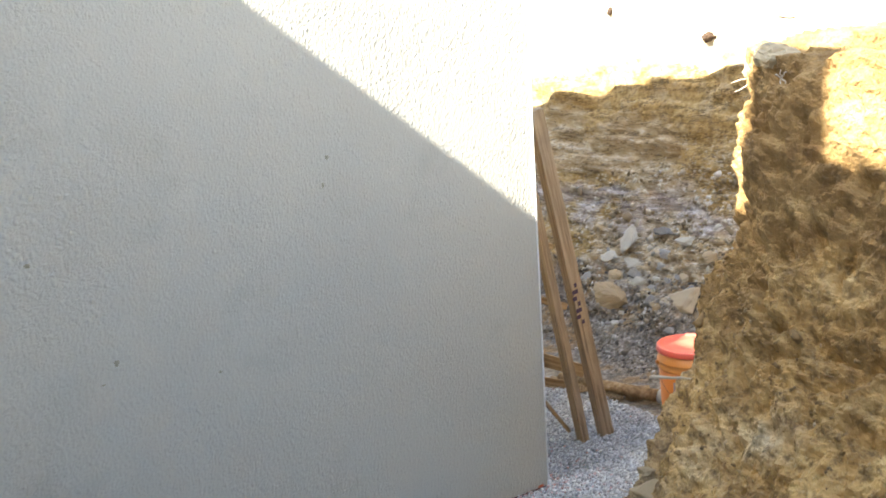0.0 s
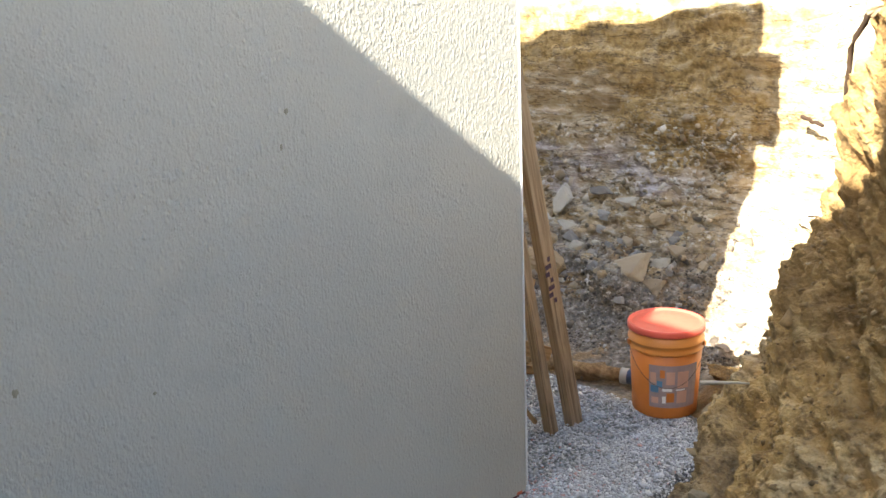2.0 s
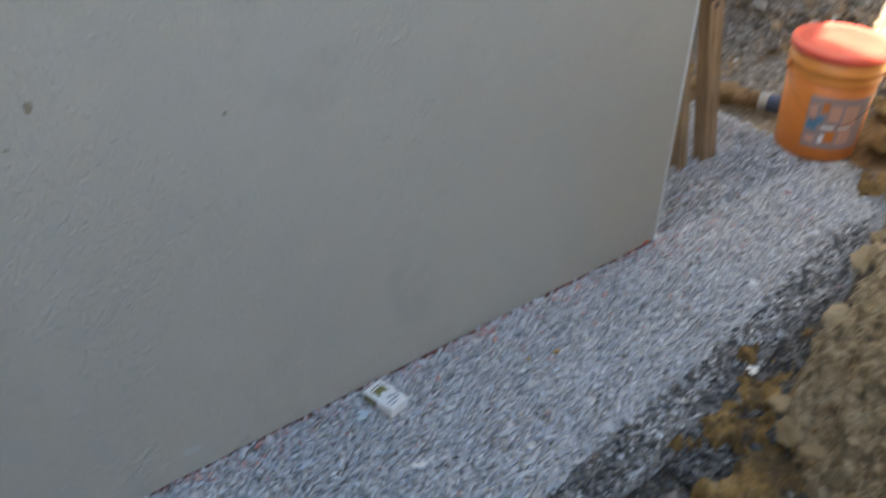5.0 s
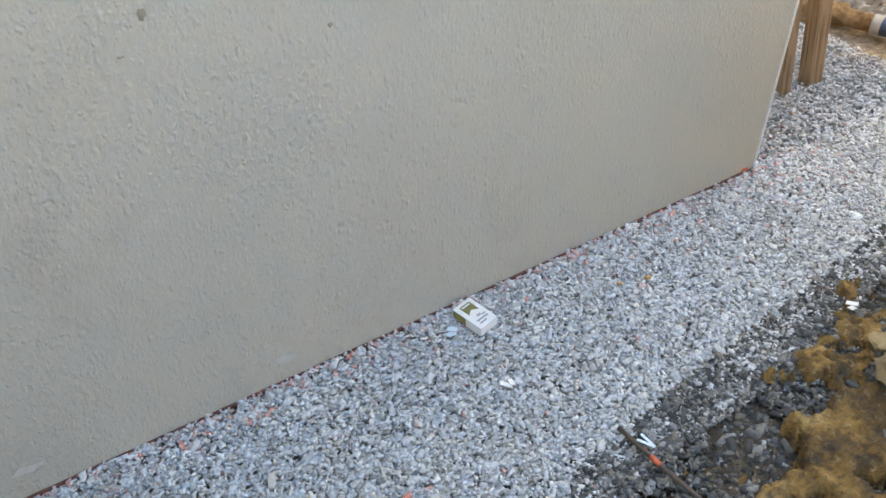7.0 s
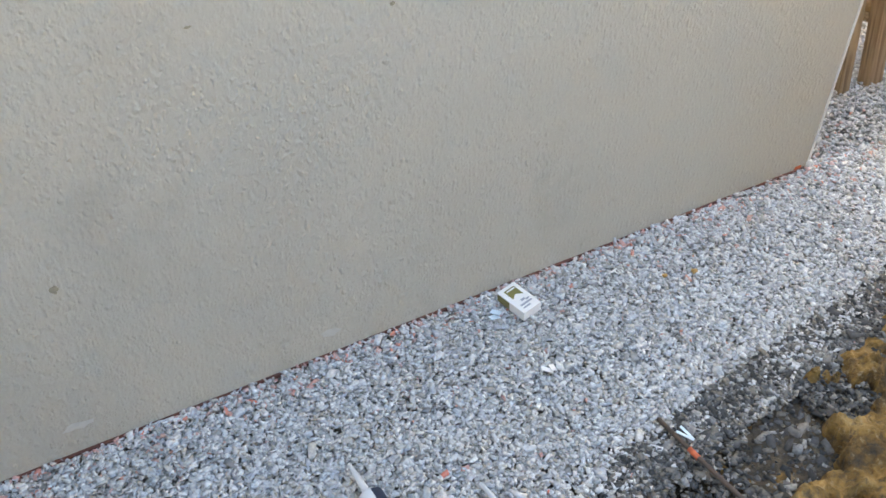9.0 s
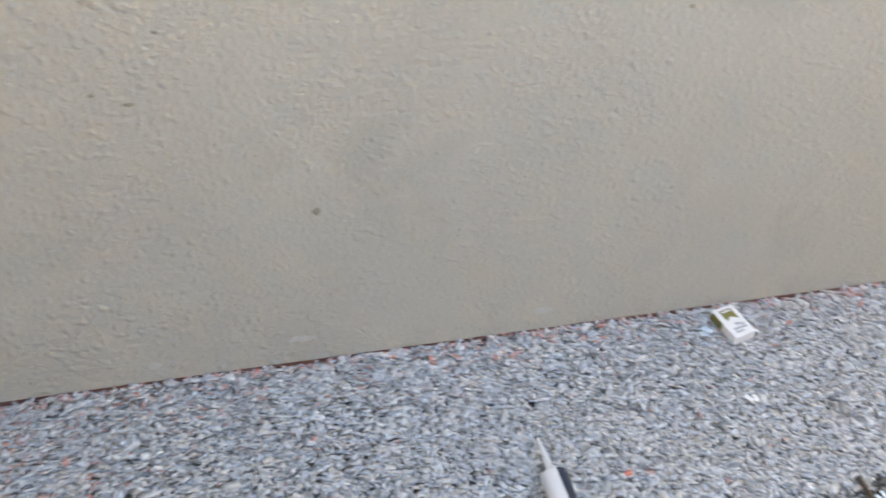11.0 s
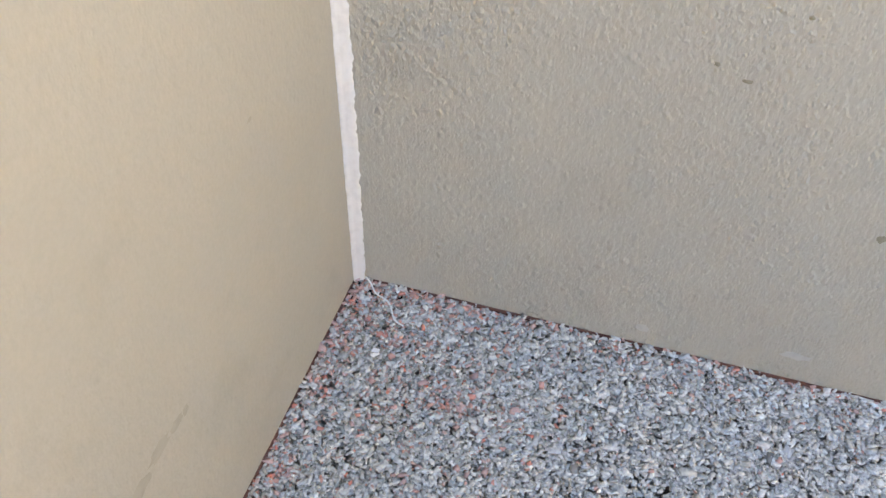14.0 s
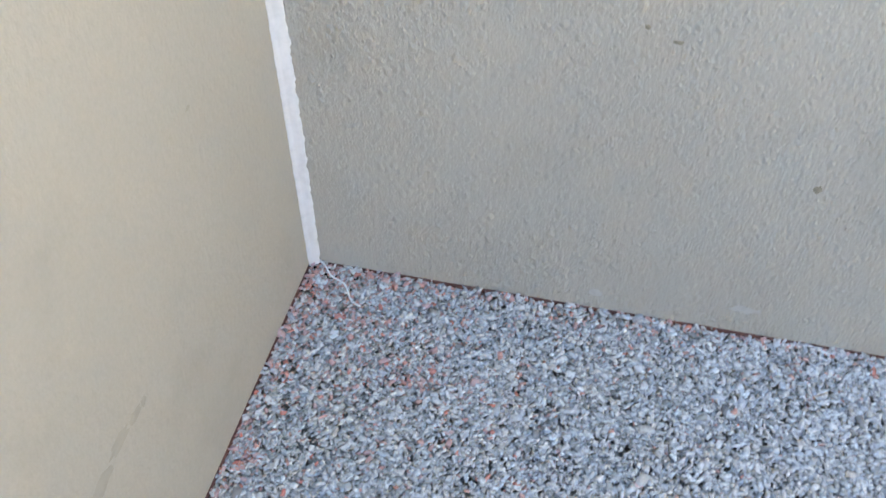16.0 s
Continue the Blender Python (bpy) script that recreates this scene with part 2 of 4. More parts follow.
def plain(name, c, rough=0.5, metal=0.0, dirt=0.25, scale=25):
    m = Mat(name, rough, metal)
    m.colour(m.mix(m.span(m.noise(scale, 5), 0.45, 0.75, 0, dirt), c, tuple(k * 0.45 + 0.02 for k in c)))
    m.rough(m.span(m.noise(scale * 3, 3), 0.3, 0.7, rough * 0.85, min(1, rough * 1.2)))
    return m.m


STUCCO = stucco("stucco_grey", (0.496, 0.467, 0.388), (0.452, 0.425, 0.357), 0.55)
# smoother wing coat; the bank's warm bounce light is put into its tone
STUCCO_WING = stucco("stucco_bounce_warm", (0.475, 0.440, 0.362), (0.448, 0.416, 0.340), 0.13)
CONCRETE = plain("concrete", (0.42, 0.40, 0.37), 0.9)
ROOF = plain("roof_felt", (0.12, 0.12, 0.12), 0.9)
EARTH = earth("earth")
GRAVEL = stone("gravel", [(0.0, (0.208, 0.204, 0.205)), (0.14, (0.567, 0.544, 0.511)), (0.28, (0.397, 0.418, 0.429)), (0.42, (0.699, 0.690, 0.686)), (0.56, (0.491, 0.505, 0.543)), (0.7, (0.756, 0.748, 0.748)), (0.84, (0.624, 0.612, 0.604)), (1.0, (0.851, 0.860, 0.860))])
GRAVEL_DARK = stone("gravel_damp", [(0.0, (0.035, 0.034, 0.034)), (0.35, (0.085, 0.082, 0.08)), (0.6, (0.15, 0.148, 0.148)), (0.8, (0.22, 0.19, 0.155)), (0.92, (0.30, 0.295, 0.29)), (1.0, (0.46, 0.44, 0.41))])
GRAVEL_MOIST = stone("gravel_moist", [(0.0, (0.07, 0.066, 0.062)), (0.3, (0.20, 0.195, 0.19)), (0.55, (0.31, 0.30, 0.29)), (0.75, (0.24, 0.21, 0.175)), (0.9, (0.42, 0.41, 0.40)), (1.0, (0.58, 0.57, 0.55))])
GRAVEL_RED = stone("gravel_red", [(0.0, (0.44, 0.27, 0.245)), (0.35, (0.66, 0.47, 0.44)), (0.6, (0.58, 0.35, 0.31)), (0.85, (0.68, 0.36, 0.30)), (1.0, (0.76, 0.22, 0.14))])
CLOD = stone("clay_clod", [(0.0, (0.17, 0.10, 0.038)), (0.5, (0.34, 0.21, 0.08)), (0.85, (0.46, 0.31, 0.14)), (1.0, (0.52, 0.40, 0.24))])
RUBBLE = stone("rubble", [(0.0, (0.07, 0.054, 0.04)), (0.5, (0.19, 0.148, 0.105)), (0.82, (0.35, 0.29, 0.22)), (1.0, (0.55, 0.51, 0.45))])
CHIPS = stone("chips", [(0.0, (0.17, 0.115, 0.06)), (0.45, (0.34, 0.26, 0.165)), (0.8, (0.52, 0.45, 0.35)), (1.0, (0.68, 0.64, 0.57))])
ROCK = stone("rock", [(0.0, (0.24, 0.175, 0.11)), (0.5, (0.39, 0.32, 0.235)), (1.0, (0.50, 0.45, 0.37))], 6, False)


def clay_material():
    m = Mat("wet_clay", 0.75)
    c = m.ramp(m.noise(3.0, 6, 0.65), [(0.3, (0.07, 0.045, 0.022)), (0.45, (0.25, 0.14, 0.034)), (0.6, (0.36, 0.215, 0.058)), (0.75, (0.44, 0.31, 0.14))])
    m.colour(m.mix(m.span(m.noise(9, 5, 0.7), 0.55, 0.68), c, (0.06, 0.055, 0.05)))
    m.bump(m.noise(8, 6, 0.7), 0.8, 0.05)
    m.bump(m.noise(30, 4, 0.7), 0.6, 0.015)
    return m.m


CLAY = clay_material()


def smear_material():
    m = Mat("trodden_clay", 0.8)
    mid, fine = m.noise(13, 6, 0.65), m.noise(48, 4, 0.65)
    c = m.ramp(mid, [(0.34, (0.04, 0.028, 0.016)), (0.44, (0.14, 0.078, 0.022)), (0.55, (0.27, 0.155, 0.040)), (0.68, (0.37, 0.235, 0.085)), (0.78, (0.42, 0.31, 0.17))])
    c = m.mix(m.span(fine, 0.48, 0.34, 0, 0.8), c, (0.07, 0.05, 0.03))
    m.colour(m.mix(m.span(fine, 0.6, 0.7, 0, 0.6), c, (0.42, 0.34, 0.22)))
    m.bump(mid, 0.8, 0.03)
    m.bump(fine, 0.9, 0.012)
    return m.m


SMEAR = smear_material()
BUFF = stone("buff_rock", [(0.0, (0.20, 0.135, 0.065)), (0.5, (0.31, 0.22, 0.115)), (1.0, (0.42, 0.33, 0.20))], 6, False)
WOOD = lumber("lumber", (0.42, 0.27, 0.13), (0.27, 0.155, 0.065))
WOOD_GREY = lumber("lumber_weathered", (0.38, 0.27, 0.165), (0.25, 0.165, 0.09))
INK = plain("ink", (0.05, 0.025, 0.05), 0.7)
SEALANT = plain("sealant", (0.76, 0.745, 0.72), 0.5, 0, 0.25, 60)
BEAD = plain("corner_bead", (0.74, 0.73, 0.71), 0.6, 0, 0.2)
RED_LINE = plain("red_oxide", (0.13, 0.05, 0.036), 0.9, 0, 0.8, 40)
STAIN = plain("stain", (0.29, 0.26, 0.185), 0.9, 0, 0.5, 90)
SMUDGE = plain("smudge", (0.412, 0.376, 0.304), 0.9, 0, 0.4, 30)
PALE = plain("pale_splash", (0.51, 0.50, 0.455), 0.9, 0, 0.3, 60)
ORANGE = plain("orange_plastic", (0.64, 0.20, 0.034), 0.45, 0, 0.35, 9)
RIM = plain("rim_plastic", (0.70, 0.27, 0.055), 0.42, 0, 0.25, 12)
RED = plain("red_plastic", (0.80, 0.13, 0.085), 0.35, 0, 0.12, 9)
LABEL = plain("label_grey", (0.36, 0.28, 0.28), 0.5, 0, 0.3, 30)
PINK = plain("label_pink", (0.62, 0.36, 0.27), 0.5, 0, 0.2)
BLUE = plain("label_blue", (0.10, 0.24, 0.40), 0.5, 0, 0.2)
WHITE = plain("white_plastic", (0.76, 0.76, 0.77), 0.4, 0, 0.12)
CARD = plain("white_card", (0.80, 0.79, 0.77), 0.5, 0, 0.1)
OLIVE = plain("olive_print", (0.20, 0.18, 0.055), 0.45, 0, 0.1)
GREY_INK = plain("grey_print", (0.34, 0.36, 0.40), 0.5, 0, 0.1)
NAVY = plain("navy", (0.018, 0.028, 0.055), 0.4, 0, 0.1)
RING = plain("dirty_ring", (0.46, 0.43, 0.39), 0.6, 0, 0.5)
COUPLING = plain("blue_coupling", (0.045, 0.07, 0.14), 0.5, 0, 0.4)
RUST = plain("rusty_rod", (0.13, 0.095, 0.075), 0.75, 0.3, 0.6, 60)
TAPE = plain("orange_tape", (0.58, 0.13, 0.055), 0.6, 0, 0.3)


def mud_material():
    m = Mat("muddy_pipe", 0.9)
    m.colour(m.ramp(m.noise(22, 5, 0.7), [(0.3, (0.10, 0.06, 0.03)), (0.48, (0.27, 0.165, 0.07)), (0.62, (0.42, 0.28, 0.14)), (0.75, (0.55, 0.48, 0.38))]))
    m.bump(m.noise(40, 5, 0.7), 0.9, 0.015)
    return m.m


MUD_PIPE = mud_material()
ROOT = plain("root", (0.036, 0.016, 0.004), 0.95, 0, 0.5)
STRAW = plain("dry_root", (0.52, 0.45, 0.34), 0.9, 0, 0.2)
THREAD = plain("white_thread", (0.78, 0.78, 0.76), 0.6, 0, 0.05)
FILM = plain("clear_film", (0.62, 0.72, 0.78), 0.2, 0, 0.1)


# ---- building calls ----
def mesh_of(name, bm, material, smooth=False):
    me = bpy.data.meshes.new(name)
    bm.normal_update()
    bm.to_mesh(me)
    bm.free()
    me.materials.append(material)
    if smooth:
        me.polygons.foreach_set("use_smooth", [True] * len(me.polygons))
    return me


def part(name, bm, material, parent=None, label="", smooth=False, at=None):
    ob = new(name, mesh_of(name, bm, material, smooth))
    if parent:
        ob.parent = parent
    if at is not None:
        ob.matrix_basis = at
    return tagged(ob, label)


def thing(name, label, category, at, group="", kind=""):
    ob = new(name)
    ob.empty_display_size = 0.1
    ob.matrix_basis = at
    return tagged(ob, label, category, group, kind)


def box(size, centre=(0, 0, 0), bevel=0.0, bm=None, turn=None):
    bm = bm or bmesh.new()
    made = bmesh.ops.create_cube(bm, size=1)["verts"]
    bmesh.ops.scale(bm, vec=size, verts=made)
    if turn is not None:
        bmesh.ops.transform(bm, matrix=turn, verts=made)
    bmesh.ops.translate(bm, vec=centre, verts=made)
    if bevel:
        edges = list({e for v in made for e in v.link_edges})
        bmesh.ops.bevel(bm, geom=edges, offset=bevel, segments=2, affect="EDGES", profile=0.6)
    return bm


def lathe(profile, n=48, arc=(0, 360), bm=None):
    """A turned shape round z from (radius, height) pairs."""
    bm = bm or bmesh.new()
    full = arc[1] - arc[0] >= 360
    rings = []
    for r, z in profile:
        ring = []
        for i in range(n if full else n + 1):
            a = radians(arc[0] + (arc[1] - arc[0]) * i / n)
            ring.append(bm.verts.new((r * math.cos(a), r * math.sin(a), z)))
        rings.append(ring)
    for a, b in zip(rings, rings[1:]):
        for i in range(n):
            j = (i + 1) % len(a)
            bm.faces.new((a[i], a[j], b[j], b[i]))
    return bm


def tube(points, radius, sides=8, bm=None, taper=1.0):
    """A bent round bar through the points."""
    bm = bm or bmesh.new()
    pts = [Vector(p) for p in points]
    rings = []
    for i, p in enumerate(pts):
        d = (pts[min(i + 1, len(pts) - 1)] - pts[max(i - 1, 0)]).normalized()
        side = d.orthogonal().normalized() if abs(d.z) > 0.9 else d.cross(Vector((0, 0, 1))).normalized()
        up = side.cross(d)
        r = radius * (1 + (taper - 1) * i / max(1, len(pts) - 1))
        rings.append([bm.verts.new(p + r * (math.cos(k) * side + math.sin(k) * up)) for k in (2 * math.pi * j / sides for j in range(sides))])
    for a, b in zip(rings, rings[1:]):
        for j in range(sides):
            bm.faces.new((a[j], a[(j + 1) % sides], b[(j + 1) % sides], b[j]))
    bm.faces.new(rings[0]), bm.faces.new(rings[-1][::-1])
    bmesh.ops.recalc_face_normals(bm, faces=bm.faces)
    return bm


def boulder(seed, size, detail=2, rough=0.12, points=16):
    """A broken stone: the hull of a few random points, split finer and roughened."""
    r = random.Random(seed)
    bm = bmesh.new()
    for _ in range(points):
        v = Vector((r.gauss(0, 1), r.gauss(0, 1), r.gauss(0, 1))).normalized() * r.uniform(0.8, 1.0)
        bm.verts.new(v)
    hull = bmesh.ops.convex_hull(bm, input=bm.verts)
    bmesh.ops.delete(bm, geom=[g for g in hull["geom_interior"] if isinstance(g, bmesh.types.BMVert)], context="VERTS")
    bmesh.ops.bevel(bm, geom=list(bm.edges), offset=0.05, segments=1, affect="EDGES")
    bmesh.ops.triangulate(bm, faces=bm.faces)
    for _ in range(detail):
        bmesh.ops.subdivide_edges(bm, edges=bm.edges, cuts=1, use_grid_fill=True)
        bmesh.ops.triangulate(bm, faces=bm.faces)
    off = Vector((seed * 3.1, seed * 1.7, seed * 0.3))
    for v in bm.verts:
        p = v.co
        p = p + p.normalized() * rough * noise.fractal(p * 2.3 + off, 0.8, 2.1, 4)
        v.co = Vector((p.x * size[0], p.y * size[1], p.z * size[2]))
    return bm


def scatter(name, places, material, label, category, seed=1, flat=0.5, tilt=0.32):
    """Many small angular stones in one mesh; places: rows of x, y, z, size."""
    r = np.random.RandomState(seed)
    n = len(places)
    p = np.asarray(places, float)
    cube = np.array([[x, y, z] for z in (-1, 1) for y in (-1, 1) for x in (-1, 1)], float)
    quads = np.array([[0, 2, 3, 1], [4, 5, 7, 6], [0, 1, 5, 4], [1, 3, 7, 5], [3, 2, 6, 7], [2, 0, 4, 6]])
    v = cube[None] * (1 - 0.58 * r.rand(n, 8, 3)) * np.stack([1.05 + 0.85 * r.rand(n), 0.62 + 0.36 * r.rand(n), flat * (0.6 + 0.7 * r.rand(n))], -1)[:, None]
    v *= p[:, 3][:, None, None] * 0.5
    a, b, c = r.rand(n) * 6.283, r.normal(0, tilt, n), r.normal(0, tilt, n)
    ca, sa, cb, sb, cc, sc = (f(q)[:, None] for q in (a, b, c) for f in (np.cos, np.sin))
    x, y, z = v[..., 0], v[..., 1], v[..., 2]
    y, z = y * cb - z * sb, y * sb + z * cb
    x, z = x * cc + z * sc, -x * sc + z * cc
    x, y = x * ca - y * sa, x * sa + y * ca
    v = np.stack([x, y, z], -1) + p[:, None, :3]
    me = bpy.data.meshes.new(name)
    me.vertices.add(n * 8)
    me.vertices.foreach_set("co", v.ravel())
    f = (quads[None] + 8 * np.arange(n)[:, None, None]).reshape(-1, 4)
    me.loops.add(f.size)
    me.loops.foreach_set("vertex_index", f.ravel().astype(np.int32))
    me.polygons.add(len(f))
    me.polygons.foreach_set("loop_start", np.arange(0, f.size, 4, dtype=np.int32))
    me.update(calc_edges=True)
    me.validate()
    me.materials.append(material)
    return tagged(new(name, me), label, category, kind="stuff")


# ---- house walls ----
def wall(name, size, centre, material, label):
    ob = part(name, box(size, centre, 0.004), material)
    return tagged(ob, label, "wall", kind="structure")


wall_south = wall("wall_south", (-WEST + 0.0, 0.25, 2.905), (WEST / 2, 0.125, 0.003 + 2.905 / 2), STUCCO,
                  "grey stucco house wall with dragged upright texture")
# unseen southern half is added to hold back light from open ground
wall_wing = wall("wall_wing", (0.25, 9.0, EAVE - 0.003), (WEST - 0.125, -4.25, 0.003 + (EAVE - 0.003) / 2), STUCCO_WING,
                 "stucco wing wall meeting the grey wall, bounce warmth in its colour")
bm = box((0.25, 5.0, 2.905), (-0.125 - 0.002, 0.25 + 2.5, 0.005 + 2.905 / 2), 0.004)
for v in bm.verts:
    if v.co.z > 1:
        v.co.z -= 0.15 * (v.co.y - 0.25)
wall_east = tagged(part("wall_east", bm, STUCCO), "grey stucco side wall round the outer corner of house", "wall", kind="structure")
# unseen box, added for the notch in the corner's shadow
tagged(part("corner_shadow_box", box((0.10, 0.105, 0.32), (-0.06, -0.0535, 2.52), 0.006), CONCRETE, wall_south), "unseen plain box high on the house corner, added for its shadow")
# unseen end wall, added to close the lengthened wing
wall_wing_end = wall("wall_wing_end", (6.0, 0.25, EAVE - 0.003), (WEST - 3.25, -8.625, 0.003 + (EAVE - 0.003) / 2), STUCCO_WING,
                     "unseen end wall added to close the lengthened house wing")
roof = tagged(part("roof", box((2.36, 5.0, 0.05), (WEST / 2 - 0.13, 2.5, EAVE - 0.37), 0.005, None, Matrix.Rotation(radians(-8.4), 4, "X")), ROOF), "flat dark felt roof over the house", "roof", kind="structure")
bm = bmesh.new()
# short eave notch beside the inner corner, added unseen to sun the bucket lid
outline = [(WEST, 5.17), (WEST - 6.2, 5.17), (WEST - 6.2, -8.73), (WEST, -8.73), (WEST, -0.97), (WEST - 0.09, -0.97), (WEST - 0.09, -0.525), (WEST, -0.525)]
rings = [[bm.verts.new((x, y, z)) for x, y in outline] for z in (EAVE, EAVE + 0.05)]
bm.faces.new(rings[0][::-1]), bm.faces.new(rings[1])
for i in range(len(outline)):
    j = (i + 1) % len(outline)
    bm.faces.new((rings[0][i], rings[0][j], rings[1][j], rings[1][i]))
bmesh.ops.recalc_face_normals(bm, faces=bm.faces)
roof_wing = tagged(part("roof_wing", bm, ROOF), "flat dark felt roof over the house wing", "roof", kind="structure")
# unseen upstand, added to raise the eave's shadow on the near bank
part("upstand", box((0.06, 7.02, 0.062), (WEST - 0.033, -5.215, EAVE + 0.08), 0.004), ROOF, roof_wing, "unseen low upstand added to raise the eave's shadow edge")
# unseen block, sized to cast the shadow band on the near bank
chimney = tagged(part("chimney", box((0.25, 0.168, 0.63), (-3.1, -1.768, EAVE + 0.365), 0.01), CONCRETE), "unseen square block on the wing roof, added to cast a shadow band", "chimney")

# ---- the excavation: one sheet from the house to the horizon ----
# rows along the cut: foot x, y; face x, y; height of the face's start; height of the rim; house side x, y
CUT = [
    (1.15, 7.0, 1.85, 7.0, 0.60, 2.20, -0.10, 7.0),
    (1.12, 2.4, 1.84, 2.4, 0.62, 2.20, -0.10, 2.4),
    (1.12, 1.3, 1.86, 1.3, 0.62, 2.20, -0.10, 1.3),
    (1.10, 0.75, 1.90, 0.7, 0.70, 2.15, -0.10, 0.75),
    (1.12, 0.30, 1.90, 0.2, 0.62, 2.10, -0.10, 0.40),
    (1.18, -0.02, 1.90, -0.2, 0.40, 2.05, -0.12, 0.10),
    (1.06, -0.16, 1.75, -0.62, 0.35, 2.00, -0.30, 0.10),
    (0.74, -0.22, 0.75, -0.90, 0.50, 1.62, -0.60, 0.10),
    (0.21, -0.44, 0.12, -0.94, 1.00, 1.515, -0.90, 0.10),
    (-0.22, -0.54, -0.06, -0.95, 1.01, 1.495, -1.30, 0.10),
    (-0.56, -0.80, -0.25, -1.06, 0.94, 1.49, -2.00, 0.10),
    (-0.82, -1.16, -0.38, -1.26, 0.80, 1.485, -2.75, -0.20),
    (-0.92, -1.70, -0.38, -1.75, 0.80, 1.49, -2.75, -1.50),
    (-1.00, -2.80, -0.55, -2.85, 0.80, 1.60, -2.75, -3.00),
    (-1.10, -5.60, -0.65, -5.80, 0.80, 1.70, -2.75, -5.40),
    (-2.40, -9.60, -2.20, -10.2, 0.80, 1.80, -3.20, -8.80),
    (-9.00, -9.90, -9.00, -10.5, 0.80, 1.80, -8.95, -8.80),
]


CRACK = [((-0.19, -0.825, 0.59), (-0.27, -0.843, 0.52), 0.20), ((-0.275, -0.843, 0.51), (-0.37, -0.847, 0.43), 0.16)]


def along(u):
    """The cut's row at u, smoothly between the listed ones."""
    i = min(int(u), len(CUT) - 2)
    f = u - i
    a, b, c, d = (CUT[max(0, min(len(CUT) - 1, i + k))] for k in (-1, 0, 1, 2))
    return [0.5 * (2 * q + (r - p) * f + (2 * p - 5 * q + 4 * r - s) * f * f + (3 * q - p - 3 * r + s) * f ** 3) for p, q, r, s in zip(a, b, c, d)]


def terrain(u, v):
    """A point of the bare ground: v < 0 pit floor, 0..1 sloping foot, 1..2 steep face, 2..3 rim, over 3 the upper ground."""
    fx, fy, wx, wy, zf, zt, hx, hy = along(u)
    foot, face = Vector((fx, fy, 0)), Vector((wx, wy, 0))
    out = (face - foot).normalized()
    lean = 0.05 + 0.012 * min(1, max(0, (0.7 - wx) / 0.4))
    # behind the near bank the upper ground runs off to one side
    away = min(1, max(0, (u - 5.8) / 1.0)) * min(1, max(0, (15.0 - u) / 1.5))
    back = (out * (1 - 0.85 * away) + Vector((0.75, -0.66, 0)) * 0.85 * away).normalized()
    if v < 0:
        p = foot.lerp(Vector((hx, hy, 0)), -v)
        p.z = -0.03 + 0.03 * (1 + v) ** 6
        rough = 0.12 * (1 + v) ** 4
    elif v < 1:
        p = foot.lerp(face, v)
        p.z = zf * v ** (1.35 if fx > 1.0 else 0.98)
        rough = 0.3 + 0.7 * min(1, v * 3)
    elif v < 2:
        p = face + out * lean * (v - 1)
        p.z = zf + (zt - zf) * (v - 1)
        rough = 1.0
    elif v < 3:
        w = v - 2
        deep = min(1, max(0, (1.85 - zt) / 0.2))
        p = face + out * lean + back * ((0.45 + 0.75 * deep) * w)
        p.z = zt + 0.05 * math.sin(min(1, w * 4) * 1.57) + 0.75 * max(0, w - 0.25 - 0.4 * deep) / (0.75 - 0.4 * deep)
        rough = 1.0
    else:
        w = v - 3
        deep = min(1, max(0, (1.85 - zt) / 0.2))
        p = face + out * lean + back * (0.45 + 0.75 * deep + 60 * w ** 3 + w)
        p.z = zt + 0.80 + 0.25 * w
        rough = 1.0 + 2 * w
    for mx, my, wide, high in ((0.98, -0.13, 0.12, 0.085), (0.75, -0.24, 0.09, 0.05), (1.15, -0.02, 0.12, 0.07)):
        p.z += high * math.exp(-((p.x - mx) ** 2 + (p.y - my) ** 2) / wide ** 2)
    n = (out * -0.8 + Vector((0, 0, 0.6))) if v > 0 else Vector((0, 0, 1))
    q = Vector((p.x, p.y, p.z * (1.5 if p.x > 0.9 else 1.0)))
    bulge = (0.05 if p.x < 0.6 else 0.08) * noise.noise(q * 2.6) + 0.045 * noise.noise(q * 6.0)
    bent = q + 0.05 * noise.noise_vector(q * 5)
    lumps = 0.0
    size = 0.046
    for f in (8, 17, 36, 74, 130):
        lumps += size * (0.3 - abs(noise.noise(bent * f)))
        size *= 0.6
    if p.x < 0.9 and v > 0.02:
        lumps *= 0.45
        clods = q + 0.02 * noise.noise_vector(q * 14)
        for f, k in ((12, 0.018), (26, 0.017), (55, 0.010)):
            d = noise.voronoi(clods * f)[0]
            lumps += k * (0.5 - d[0])
        high = min(1.0, max(0.0, (p.z - 0.65) / 0.25))
        lumps -= (0.012 + 0.026 * high) * max(0.0, noise.noise(bent * 17 + Vector((5, 3, 1))) - 0.16) / 0.5
        # flattened crumbs, coarser towards the rim
        crumbs = bent + 0.03 * noise.noise_vector(q * 9)
        lumps += 0.024 * (0.45 - noise.voronoi(crumbs * 15)[0][0]) + 0.016 * (0.45 - noise.voronoi(crumbs * 29)[0][0])
        lumps += 0.014 * high * (0.5 - noise.voronoi(bent * 18)[0][0])
        # an open crack down the foot of the bank
        flat = n.normalized()
        for a, b, deep in CRACK:
            a, b = Vector(a), Vector(b)
            side = p - a
            side -= flat * side.dot(flat)
            run = b - a
            run -= flat * run.dot(flat)
            w = max(0.0, min(1.0, side.dot(run) / run.length_squared))
            gap = (side - run * w).length + 0.006 * noise.noise(q * 30)
            lumps -= deep * math.exp(-(gap / 0.030) ** 2)
